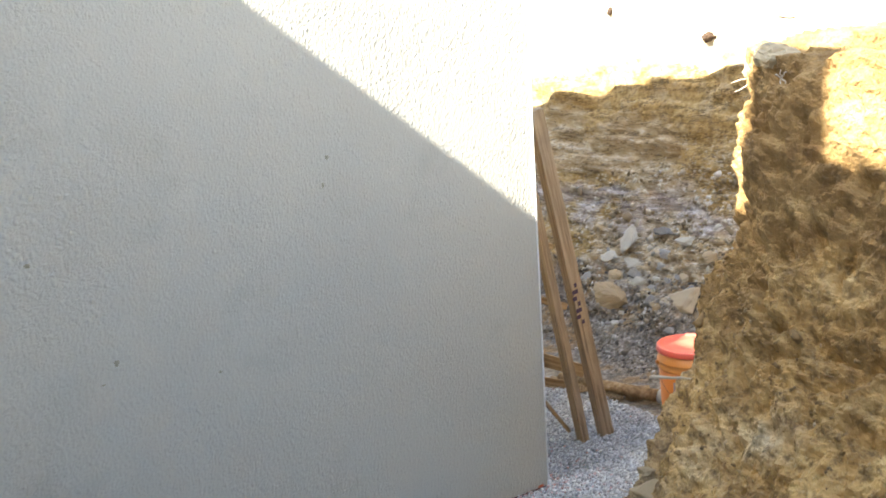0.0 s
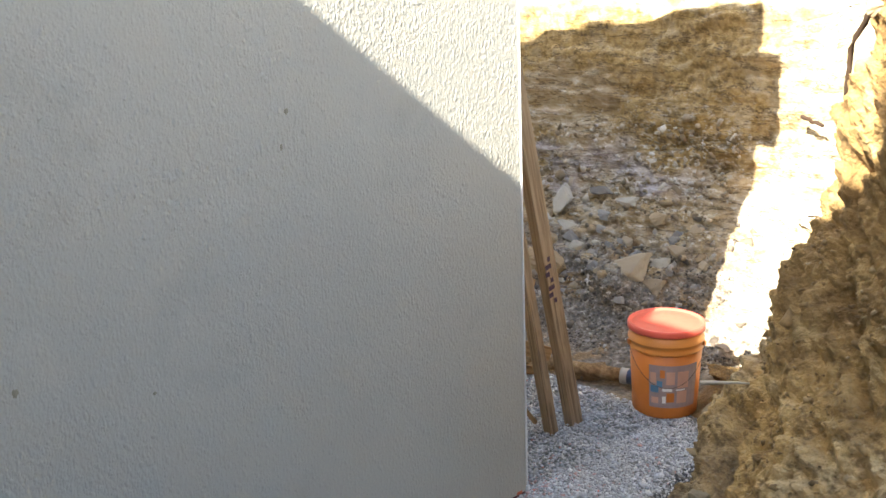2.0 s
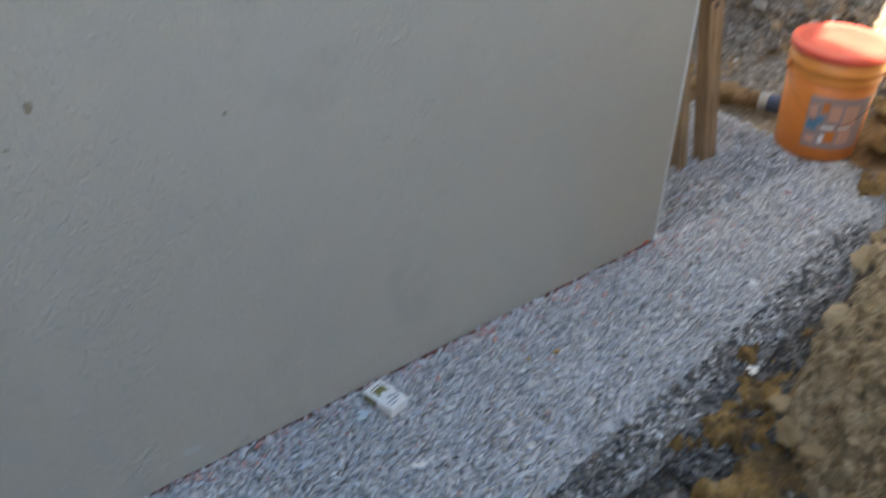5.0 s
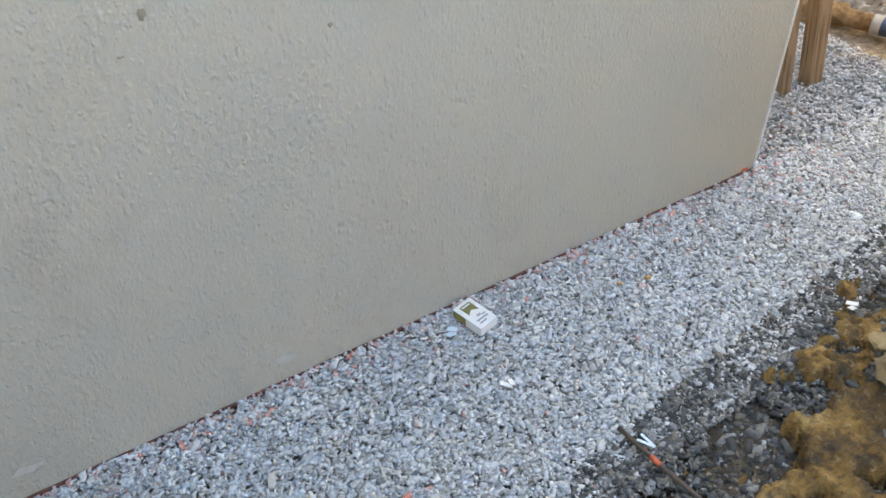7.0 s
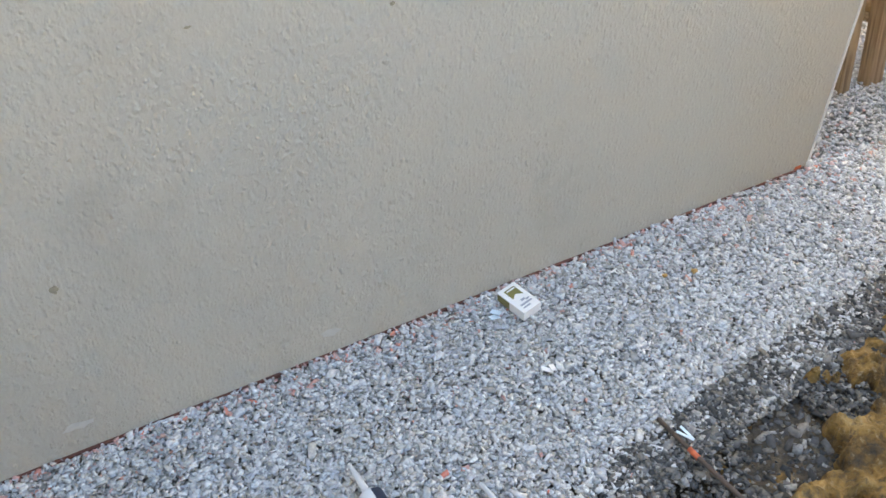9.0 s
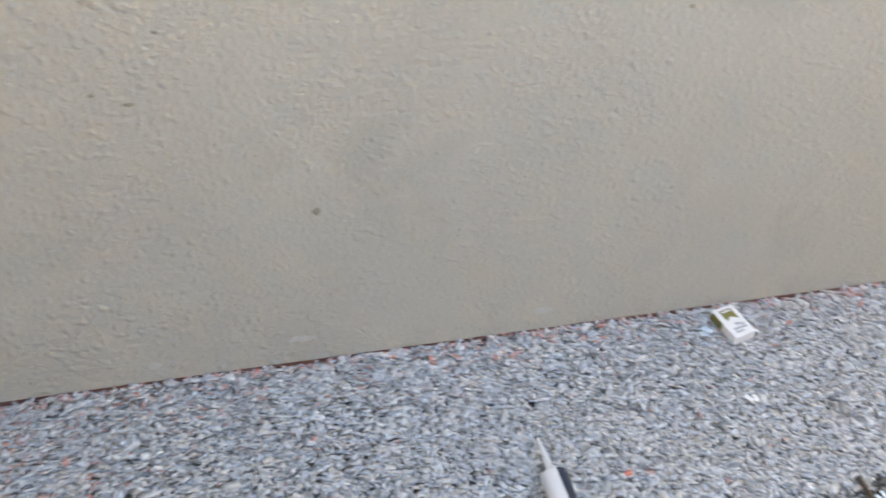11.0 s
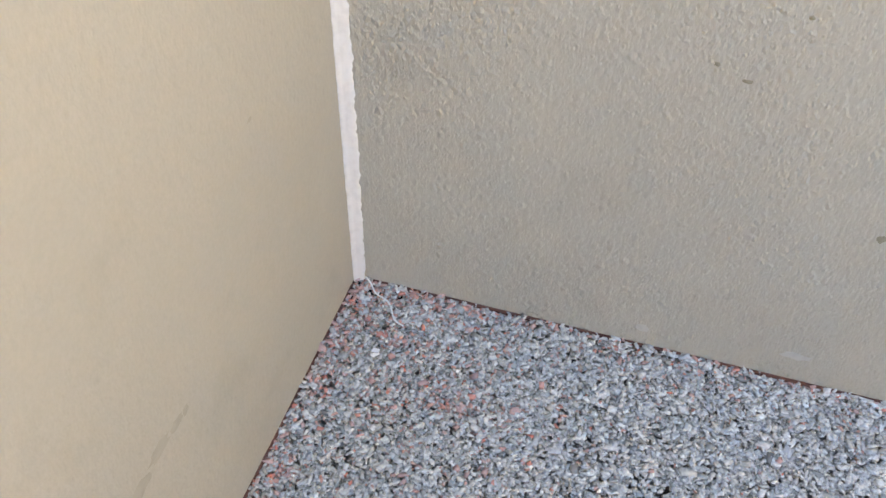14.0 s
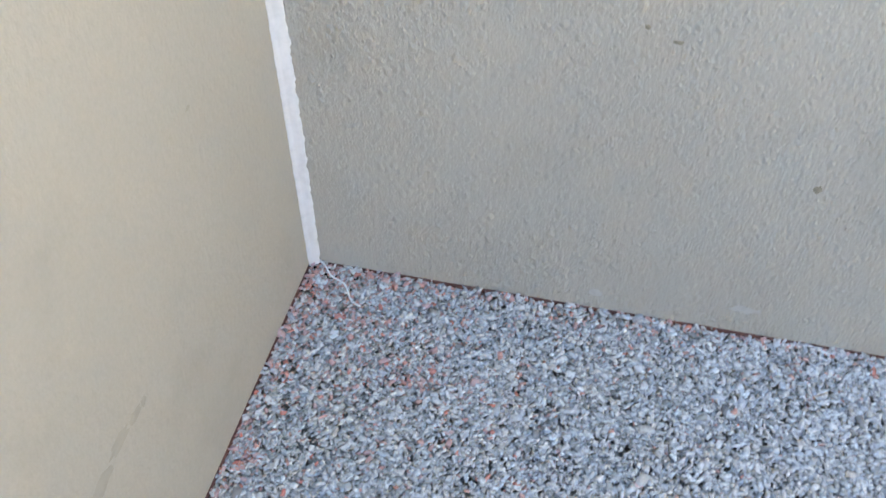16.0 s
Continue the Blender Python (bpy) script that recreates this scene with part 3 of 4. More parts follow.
    shelf = 0.030 * noise.noise(Vector((q.x * 2.2, q.y * 2.2, q.z * 11))) + 0.014 * noise.noise(Vector((q.x * 5, q.y * 5, q.z * 27)))
    # the shoulder of the near bank swells out above its foot
    swell = 0.046 * math.exp(-((p.x + 0.11) ** 2 + (p.y + 0.92) ** 2) / 0.20 ** 2 - ((p.z - 0.94) / 0.17) ** 2)
    ledge = 0.035 * (0.3 - abs(noise.noise(Vector((q.x * 3, q.y * 3, q.z * 13 + q.y * 2))))) * (p.x > 1.2 and v > 0.9)
    return p + n * rough * (bulge + lumps * (1.25 if p.x < 0.6 else 0.9) + shelf * (0.15 if p.x < 0.6 else 1.2) * (v > 0.5) + ledge + swell)


VS = [-1 + i / 24 for i in range(24)] + [i / 110 for i in range(110)] + [1 + i / 105 for i in range(105)] + [2 + i / 60 for i in range(60)] + [3 + i / 12 for i in range(13)]
US = []
for i, k in enumerate((12, 30, 40, 45, 50, 50, 60, 75, 85, 85, 90, 90, 75, 30, 14, 10)):
    US += [i + j / k for j in range(k)]
US.append(len(CUT) - 1)
verts = [terrain(u, v) for u in US for v in VS]
nv = len(VS)
faces = [(i * nv + j, (i + 1) * nv + j, (i + 1) * nv + j + 1, i * nv + j + 1) for i in range(len(US) - 1) for j in range(nv - 1)]
me = bpy.data.meshes.new("ground")
me.from_pydata([tuple(p) for p in verts], [], faces)
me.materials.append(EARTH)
near_row = US.index(6)
me.polygons.foreach_set("use_smooth", [i // (nv - 1) < near_row for i in range(len(me.polygons))])
ground = tagged(new("ground", me), "excavated ochre clay bank with rocky layers and roots", "earth bank", kind="structure")


def edge(x):
    """How far the clean gravel reaches from the grey wall."""
    pts = [(-2.7, -0.95), (-1.5, -0.85), (-1.15, -0.62), (-0.95, -0.5), (-0.75, -0.475), (-0.45, -0.43), (-0.1, -0.39), (0.4, -0.31), (0.66, -0.27), (0.76, -0.1), (0.86, 0.1)]
    for (a, b), (c, d) in zip(pts, pts[1:]):
        if x <= c:
            return b + (d - b) * (x - a) / (c - a)
    return 0.1


# gravel: clean crushed stone, reddened chips, damp stone along the clay
clean, damp, red, moist = [], [], [], []
r = random.Random(3)
while len(clean) < 128000:
    x = r.uniform(-2.63, 0.85)
    y = r.uniform(-0.97, 0.0) if r.random() < 0.70 else r.uniform(0.0, 1.1)
    if y > -0.002 and x < 0.003 or x < WEST + 0.003:
        continue
    if y > 0 and x > 0.78 - 0.06 * y:
        continue
    e = edge(x)
    w = 0.04 * noise.noise(Vector((x * 6, y * 6, 2)))
    if y < e + w - 0.07:
        continue
    wet = r.random() > max(0.0, min(1.0, (y - e - w + 0.07) / 0.12))
    s = r.lognormvariate(math.log(0.0077 if x > -1.7 else 0.0072), 0.34)
    near_wall = min(-y if x < 0 else 1, x - WEST, math.hypot(x, y) * 0.7)
    z = r.uniform(-0.007, 0.004) + (0.003 if near_wall < 0.015 else 0) + 0.004 * noise.noise(Vector((x * 7, y * 7, 0)))
    chance = 0.20 * math.exp(-max(0, near_wall) / 0.04) + 0.40 * math.exp(-math.hypot(x - WEST, y) / 0.22) + 0.14 * math.exp(-math.hypot(x - 0.08, y) / 0.10) + 0.003 + 0.5 * math.exp(-math.hypot((x + 2.33) * 0.4, y + 0.235) / 0.022) + 0.5 * math.exp(-math.hypot(x + 2.58, y + 0.447) / 0.02)
    (moist if wet else red if r.random() < chance else clean).append((x, y, z, s))
while len(damp) < 17000:
    x = r.uniform(-1.5, 0.5)
    e = edge(x)
    y = e + 0.03 - (r.expovariate(1 / 0.07) if r.random() < 0.5 else r.uniform(0, 0.36 if x < -0.2 else 0.09))
    k = noise.noise(Vector((x * 4, y * 4, 8)))
    if y < e - 0.04 and k < -0.32 or x > -0.15 and r.random() < 0.6:
        continue
    damp.append((x, y, -0.002 + 0.03 * max(0, e - 0.10 - y), r.lognormvariate(math.log(0.0084), 0.36)))
scatter("gravel", clean, GRAVEL, "loose grey crushed stone gravel along the house wall", "gravel", 4)
scatter("moist_gravel", moist, GRAVEL_MOIST, "grey gravel darkened by wet soil near the clay", "gravel", 7)
scatter("red_gravel", red, GRAVEL_RED, "gravel chips tinted red by overspray beside the walls", "gravel", 5)


# stones and clods on the slopes
def on_ground(name, count, us, vs, size, material, label, category, seed, sink=0.2):
    r = random.Random(seed)
    rows = []
    for _ in range(count):
        p = terrain(r.uniform(*us), r.uniform(*vs))
        if name.endswith("rubble") and p.y < 0.22 and p.z > 0.1 and r.random() < 0.9:
            continue
        s = r.lognormvariate(math.log(size), 0.45)
        rows.append((p.x, p.y, p.z - s * sink, s))
    return scatter(name, rows, material, label, category, seed, 0.75, 0.5)


damp_rows = []
for x, y, z, s in damp:
    damp_rows.append((x, y, z + r.uniform(-0.004, 0.006), s))
scatter("damp_gravel", damp_rows, GRAVEL_DARK, "dark damp gravel mixed with soil beside the clay", "gravel", 6)
on_ground("rubble", 5200, (1.0, 5.0), (-0.05, 0.62), 0.0105, RUBBLE, "grey broken rubble at the foot of the far cut", "rubble", 11)
on_ground("coarse_rubble", 110, (1.2, 4.4), (0.1, 0.8), 0.030, RUBBLE, "coarse broken stone strewn over the rubble slope", "rubble", 12)
on_ground("rock_chips", 700, (1.2, 3.6), (0.75, 1.15), 0.018, CHIPS, "pale broken rock chips in the far cut", "rubble", 14, 0.25)
on_ground("clay_clods", 3200, (6.3, 13.0), (0.02, 1.25), 0.0062, CLOD, "crumbled ochre clay clods on the near bank", "clay", 13)
on_ground("foot_gravel", 5200, (8.6, 12.0), (-0.18, 0.06), 0.0085, GRAVEL_DARK, "dark damp gravel over the foot of the clay", "gravel", 16, 0.0)


# ---- single rocks ----
ROCKS = [mesh_of("rock", boulder(k + 2, (1, 0.72, 0.55), 2, 0.13), ROCK) for k in range(5)]


def rock(place, size, k, turn=0, tilt=0, tall=1.0, label="pale broken limestone rock on the rubble slope", material=None):
    me = ROCKS[k]
    if material:
        me = me.copy()
        me.materials[0] = material
    ob = new("rock", me)
    ob.matrix_basis = pose(*place, tilt, 0, turn) @ Matrix.Diagonal((*[size / 2 * q for q in (1, 1, tall)], 1))
    return tagged(ob, label, "rock", "rocks on the slope")


def slope_at(y, z):
    """u, v of the far cut for a place across it."""
    best = min(((i / 40, j / 40) for i in range(40, 240) for j in range(2, 60)), key=lambda q: (along(q[0])[3] * q[1] + along(q[0])[1] * (1 - q[1]) - y) ** 2 + (along(q[0])[4] * min(q[1], 1) ** 1.35 - z) ** 2)
    return best


# y, height, width, rise, turn in the slope's plane, material
SLABS = [
    (1.19, 0.205, 0.25, 0.125, -8, "ochre"), (0.69, 0.255, 0.19, 0.14, 12, "buff"), (1.33, 0.46, 0.11, 0.16, 20, "pale"), (1.12, 0.28, 0.075, 0.09, -25, "pale"),
    (1.02, 0.30, 0.06, 0.05, 10, "grey"), (0.60, 0.30, 0.085, 0.10, -30, "pale"), (0.745, 0.31, 0.075, 0.065, 40, "grey"), (1.25, 0.37, 0.13, 0.07, -18, "pale"),
    (1.40, 0.36, 0.12, 0.07, 8, "pale"), (1.20, 0.33, 0.07, 0.09, 60, "grey"), (0.52, 0.34, 0.10, 0.06, -12, "buff"), (0.48, 0.43, 0.08, 0.07, 25, "buff"),
    (1.29, 0.29, 0.10, 0.07, 0, "ochre"), (0.86, 0.36, 0.07, 0.05, -20, "buff"), (0.93, 0.23, 0.06, 0.05, 15, "grey"), (0.80, 0.20, 0.06, 0.045, 5, "ochre"),
    (0.56, 0.21, 0.11, 0.08, -6, "buff"), (1.48, 0.26, 0.09, 0.06, 14, "grey"), (1.05, 0.44, 0.10, 0.05, -6, "grey"), (0.92, 0.50, 0.12, 0.05, 4, "pale"),
    (1.15, 0.53, 0.14, 0.05, -4, "grey"), (0.70, 0.46, 0.09, 0.06, 18, "ochre"), (1.00, 0.16, 0.05, 0.04, 30, "buff"), (0.66, 0.14, 0.06, 0.04, -15, "grey"),
]
SLAB_MATERIAL = {
    "pale": (stone("pale_slab", [(0.0, (0.36, 0.31, 0.24)), (1.0, (0.52, 0.47, 0.39))], 6, False), "pale split limestone slab in the rubble slope"),
    "ochre": (stone("ochre_slab", [(0.0, (0.30, 0.21, 0.115)), (1.0, (0.42, 0.31, 0.185))], 6, False), "rounded ochre boulder in the rubble slope"),
    "grey": (stone("grey_slab", [(0.0, (0.19, 0.17, 0.15)), (1.0, (0.36, 0.33, 0.295))], 6, False), "grey slaty stone in the rubble slope"),
    "buff": (stone("buff_slab", [(0.0, (0.27, 0.20, 0.125)), (1.0, (0.42, 0.33, 0.22))], 6, False), "buff broken stone in the rubble slope"),
}
SLAB_MESH = {}


def slab(y, z, wide, high, turn, look_of, k):
    """A broken stone bedded in the far slope, its broad side along the slope."""
    material, label = SLAB_MATERIAL[look_of]
    key = (look_of, k % 3)
    if key not in SLAB_MESH:
        SLAB_MESH[key] = mesh_of("rock", boulder(40 + 7 * (k % 3), (1, 1, 0.66 if look_of == "ochre" else 0.5), 2, 0.10, 20 if look_of == "ochre" else 14), material)
    p = terrain(*slope_at(y, z))
    ob = new("rock", SLAB_MESH[key])
    tip = Matrix.Rotation(radians(-52), 4, "Y") @ Matrix.Rotation(radians(turn), 4, "Z")
    ob.matrix_basis = Matrix.Translation((p.x - 0.004, p.y, p.z + 0.002)) @ tip @ Matrix.Diagonal((high / 1.45, wide / 1.45, (high + wide) / 3.4, 1))
    return tagged(ob, label, "rock", "rocks on the slope")


for k, row in enumerate(SLABS):
    slab(*row, k)
r = random.Random(21)
for i in range(40):
    w = r.uniform(0.025, 0.06)
    slab(r.uniform(0.36, 1.5), r.uniform(0.10, 0.42), w, w * r.uniform(0.5, 0.9), r.uniform(-60, 60), ("grey", "buff", "ochre", "grey", "pale")[i % 5], i)
for (x, y, z), s, k, a in (((1.22, 0.04, 0.12), 0.20, 2, 20), ((1.06, -0.04, 0.085), 0.20, 0, 70), ((0.93, -0.13, 0.05), 0.22, 3, 10), ((0.72, -0.22, 0.005), 0.22, 1, 45), ((1.08, -0.19, 0.09), 0.12, 4, 5), ((0.85, -0.25, 0.03), 0.16, 2, 50)):
    rock((x, y, z), s, k, a, 0, 0.5, "ochre clay-stained rock beside the orange bucket", CLAY if k != 2 else None)


def smear(x, y):
    """Height of the wet clay trodden over the damp gravel."""
    p = Vector((x, y, 0))
    far = (edge(x) - 0.045 - y) / 0.17
    k = noise.fractal(p * 7 + Vector((3.3, 0.7, 0)), 0.7, 2.0, 4) * 1.0 + 0.95 * min(1.0, far) - 0.27 - 2.8 * max(0.0, -x - 0.43)
    step = max(0.0, min(1.0, k / 0.16))
    return -0.03 + step * step * (3 - 2 * step) * (0.055 + 0.035 * max(0, far - 0.5)) + 0.014 * noise.fractal(p * 30, 0.7, 2.0, 4) + 0.020 * noise.noise(p * 12) + 0.030 * (0.4 - noise.voronoi(p * 11)[0][0])


GX, GY = 190, 80
cells = [(-1.05 + 1.15 * i / GX, -0.90 + 0.48 * j / GY) for i in range(GX + 1) for j in range(GY + 1)]
me = bpy.data.meshes.new("clay_smear")
me.from_pydata([(x, y, smear(x, y)) for x, y in cells], [], [(i * (GY + 1) + j, (i + 1) * (GY + 1) + j, (i + 1) * (GY + 1) + j + 1, i * (GY + 1) + j + 1) for i in range(GX) for j in range(GY)])
me.materials.append(SMEAR)
me.polygons.foreach_set("use_smooth", [True] * len(me.polygons))
tagged(new("clay_smear", me), "wet ochre clay trodden over the damp gravel", "clay", kind="structure")
rock((-0.34, -0.77, 0.05), 0.24, 2, 25, 0, 0.6, "pale flat boulder at the foot of the clay bank")
r = random.Random(31)
for i in range(20):
    p = terrain(r.uniform(7.5, 10.2), 0.04 + 0.5 * r.random() ** 1.5)
    s = r.uniform(0.045, 0.13)
    rock((p.x - 0.005, p.y + s * 0.03, p.z - s * 0.05), s, i % 5, r.uniform(0, 180), r.uniform(-20, 20), 0.8, "buff clay-covered rock in the foot of the bank", BUFF)


# ---- wall details ----
def bead(name, x, y, width, height, seed, material, label, category):
    """A run of sealant up an inner corner, ragged along its edges, with two tooled ridges."""
    bm = bmesh.new()
    r = random.Random(seed)
    rows = []
    steps = int(height / 0.007)
    for i in range(steps + 1):
        z = height * i / steps
        w = width * (1 + 0.06 * noise.noise(Vector((z * 9, seed, 0))) + 0.30 * math.exp(-((z - 0.70) / 0.035) ** 2)) * (0.9 + 0.1 * min(1, z / 0.3))
        ja, jb = r.uniform(-0.0012, 0.0012), r.uniform(-0.0035, 0.0030) if r.random() < 0.45 else 0.0
        pts = [(x + 0.0005, y - w * 0.44 - ja), (x + 0.005, y - w * 0.42), (x + 0.006, y - w * 0.32), (x + 0.0105, y - w * 0.27), (x + w * 0.47, y - w * 0.19), (x + w * 0.62, y - 0.005), (x + w * 0.66 + jb, y - 0.0005)]
        rows.append([bm.verts.new((a, b, z)) for a, b in pts])
    for a, b in zip(rows, rows[1:]):
        for j in range(len(a) - 1):
            bm.faces.new((a[j], a[j + 1], b[j + 1], b[j]))
    return tagged(part(name, bm, material, None, "", True), label, category, kind="structure")


bead("sealant_trim", WEST, 0, 0.036, EAVE, 3, SEALANT, "white sealant bead run up the inner corner", "sealant")
bm = bmesh.new()
box((0.005, 0.005, EAVE - 0.02), (0.0008, -0.0008, EAVE / 2), 0.0015, bm)
box((0.013, 0.013, 0.022), (0.002, -0.002, 0.013), 0.005, bm)
tagged(part("corner_trim", bm, BEAD), "pale corner bead along the outer house corner", "trim", kind="structure")
bm = bmesh.new()
x = WEST + 0.01
while x < -0.02:
    w = rnd.uniform(0.03, 0.09)
    box((w, 0.008, rnd.uniform(0.005, 0.009)), (x + w / 2, -0.0005 - rnd.uniform(0, 0.0015), 0.002), 0, bm)
    x += w
tagged(part("base_trim", bm, RED_LINE), "thin rust-red strip at the foot of the grey wall", "trim", kind="structure")
bm = bmesh.new()
y = -0.02
while y > -2.5:
    w = rnd.uniform(0.03, 0.09)
    box((0.006, w, rnd.uniform(0.004, 0.008)), (WEST + 0.0005, y - w / 2, 0.002), 0, bm)
    y -= w
tagged(part("base_trim_wing", bm, RED_LINE), "thin rust-red strip at the foot of the wing wall", "trim", kind="structure")


def blot(name, wall_ob, x, z, w, h, material, seed, proud=0.0008, west=False):
    """A flat uneven stain on a wall."""
    bm = bmesh.new()
    r = random.Random(seed)
    ring = []
    for i in range(14):
        a = 2 * math.pi * i / 14
        q = 0.5 * r.uniform(0.65, 1.1)
        ring.append((w * q * math.cos(a), h * q * math.sin(a)))
    vs = [bm.verts.new((WEST + proud, x - a, z + b) if west else (x + a, -proud, z + b)) for a, b in ring]
    mid = bm.verts.new((WEST + proud * 2.5, x, z) if west else (x, -proud * 2.5, z))
    for i in range(14):
        bm.faces.new((vs[i], vs[(i + 1) % 14], mid))
    return part(name, bm, material, wall_ob)


for i, (x, z, w, h) in enumerate(((-1.739, 0.379, 0.014, 0.018), (-1.998, 0.615, 0.018, 0.008), (-1.944, 0.728, 0.009, 0.008), (-1.422, 0.803, 0.014, 0.022), (-1.147, 0.714, 0.010, 0.008), (-1.462, 0.752, 0.012, 0.005), (-2.045, 0.635, 0.010, 0.008), (-0.76, 1.28, 0.012, 0.016), (-0.78, 1.2, 0.009, 0.02), (-1.60, 1.1, 0.016, 0.014))):
    blot("stain", wall_south, x, z, w, h, STAIN, 20 + i)
for i, (x, z, w, h) in enumerate(((-1.78, 0.07, 0.06, 0.02), (-2.05, 0.05, 0.03, 0.02), (-1.30, 0.06, 0.05, 0.025))):
    blot("splash", wall_south, x, z, w, h, PALE, 40 + i, 0.0005)
blot("paint_mark", wall_south, -0.034, 0.010, 0.03, 0.014, TAPE, 61)
for i, (y, z, w, h) in enumerate(((-0.582, 0.347, 0.018, 0.018), (-0.607, 0.349, 0.036, 0.020), (-0.650, 0.351, 0.056, 0.028), (-0.702, 0.338, 0.055, 0.030), (-0.30, 0.62, 0.014, 0.008))):
    blot("smudge", wall_wing, y, z, w, h, SMUDGE, 50 + i, 0.0005, True)


# ---- bucket ----
def bucket(at):
    b = thing("bucket", "orange plastic bucket with red lid and worn label", "bucket", at)
    body = lathe([(0.0, 0.004), (0.118, 0.004), (0.124, 0.0), (0.128, 0.006), (0.1415, 0.268), (0.136, 0.270), (0.12, 0.012), (0.0, 0.012)], 64)
    shell = part("body", body, ORANGE, b, "orange plastic pail", True)
    ribs = lathe([(0.1412, 0.270), (0.1470, 0.272), (0.1478, 0.278), (0.1440, 0.283), (0.1445, 0.300), (0.1492, 0.302), (0.1498, 0.310), (0.1450, 0.315), (0.1452, 0.352), (0.138, 0.352), (0.137, 0.27)], 64)
    part("ribbed_rim", ribs, RIM, b, "paler ribbed rim of the pail", True)
    lid = lathe([(0.1455, 0.346), (0.1505, 0.345), (0.1525, 0.349), (0.1518, 0.366), (0.149, 0.371), (0.143, 0.371), (0.139, 0.3665), (0.126, 0.365), (0.122, 0.3665), (0.05, 0.3665), (0.0, 0.3665)], 64)
    part("lid", lid, RED, b, "red plastic lid, snapped shut", True)

    def patch(name, a0, a1, z0, z1, mat, proud):
        rr = lambda z: 0.128 + (z - 0.006) * 0.0527 + proud
        bm = lathe([(rr(z0), z0), (rr(z1), z1)], 10, (a0, a1))
        return part(name, bm, mat, shell)

    patch("label", -150, -66, 0.050, 0.230, LABEL, 0.0009)
    for a0, a1, z0, z1, mat in ((-122, -108, 0.150, 0.205, PINK), (-104, -84, 0.135, 0.205, PINK), (-147, -134, 0.115, 0.145, BLUE), (-137, -128, 0.138, 0.165, BLUE), (-121, -108, 0.075, 0.115, ORANGE), (-104, -86, 0.070, 0.122, PINK),
                              (-146, -134, 0.068, 0.095, PINK), (-128, -112, 0.122, 0.134, WHITE), (-106, -90, 0.124, 0.131, WHITE), (-148, -138, 0.155, 0.20, PINK), (-132, -124, 0.178, 0.212, ORANGE), (-128, -122, 0.07, 0.10, WHITE)):
        patch("label_print", a0, a1, z0, z1, mat, 0.0016)
    # wire bail hanging down in front
    pts = []
    for i in range(25):
        a = radians(-195 + 150 * i / 24)
        sag = math.sin(math.pi * i / 24)
        pts.append(((0.153 + 0.006 * sag) * math.cos(a), (0.153 + 0.006 * sag) * math.sin(a), 0.30 - 0.155 * sag))
    part("bail", tube(pts, 0.0010, 6), RUST, b, "thin wire handle hanging down", True)
    for i in (0, 24):
        p = Vector(pts[i])
        part("bail_ear", box((0.014, 0.014, 0.022), p * 0.975, 0.004), ORANGE, b)
    return b


bucket(pose(0.812, 0.060, 0.002, 0, 0, -21) @ Matrix.Scale(0.925, 4))


# ---- timber frame leaning on the side wall ----
def bar(name, a, b, w, d, material, parent, face=(0, -1, 0), label=""):
    """A squared timber from a to b; w across, d deep along face."""
    a, b = Vector(a), Vector(b)
    z = (b - a).normalized()
    y = (Vector(face) - z * z.dot(Vector(face))).normalized()
    x = y.cross(z)
    m = Matrix((x, y, z)).transposed().to_4x4()
    m.translation = (a + b) / 2
    ob = part(name, box((w, d, (b - a).length), (0, 0, 0), 0.003), material, parent, label)
    ob.matrix_basis = m
    return ob


frame_thing = thing("timber_trestle", "rough wooden trestle leaning against the side wall", "trestle", pose(0, 0, 0))
leg_a = bar("leg", (0.476, 0.215, -0.005), (0.178, 0.215, 1.34), 0.057, 0.040, WOOD_GREY, frame_thing, (0, -1, 0), "weathered wooden leg with dark stamp")
leg_b = bar("leg", (0.364, 0.225, -0.005), (0.132, 0.225, 1.15), 0.036, 0.040, WOOD_GREY, frame_thing)
bar("rail", (0.10, 0.30, 0.415), (0.44, 0.30, 0.255), 0.020, 0.052, WOOD, frame_thing, (0, 0, 1))
bar("rail", (0.10, 0.33, 0.315), (0.40, 0.33, 0.195), 0.020, 0.030, WOOD, frame_thing, (0, 0, 1))
bar("rail", (0.10, 0.30, 0.655), (0.36, 0.30, 0.545), 0.020, 0.028, WOOD, frame_thing, (0, 0, 1))
bar("rail", (0.10, 0.30, 0.86), (0.30, 0.30, 0.80), 0.020, 0.022, WOOD, frame_thing, (0, 0, 1))
bar("brace", (0.14, 0.30, 0.30), (0.33, 0.27, 0.03), 0.014, 0.014, WOOD, frame_thing)
bm = bmesh.new()
for i in range(7):
    z = -0.165 + 0.026 * i
    box((0.012 + 0.008 * (i % 3), 0.0012, 0.016), (0.012 + 0.008 * ((i * 2) % 3 - 1), 0.0206, z), 0, bm)
part("stamp", bm, INK, leg_a, "dark ink stamp on the wood")

# ---- drain pipe behind the bucket ----
pipe = thing("drain_pipe", "mud-coated plastic drain pipe lying behind the gravel", "pipe", pose(0.895, 0.305, 0.024, -90, 0, 20) @ Matrix.Scale(0.95, 4))
part("pipe_body", lathe([(0.027, 0.0), (0.030, 0.0), (0.030, 0.55), (0.026, 0.55)], 28), MUD_PIPE, pipe, "", True)
part("pipe_ring", lathe([(0.030, -0.012), (0.034, -0.010), (0.034, 0.018), (0.030, 0.010)], 28), RING, pipe, "white plastic end ring", True)
part("coupling", lathe([(0.0, -0.058), (0.026, -0.058), (0.031, -0.055), (0.031, -0.012), (0.029, -0.010)], 28), COUPLING, pipe, "dark blue pipe coupling", True)

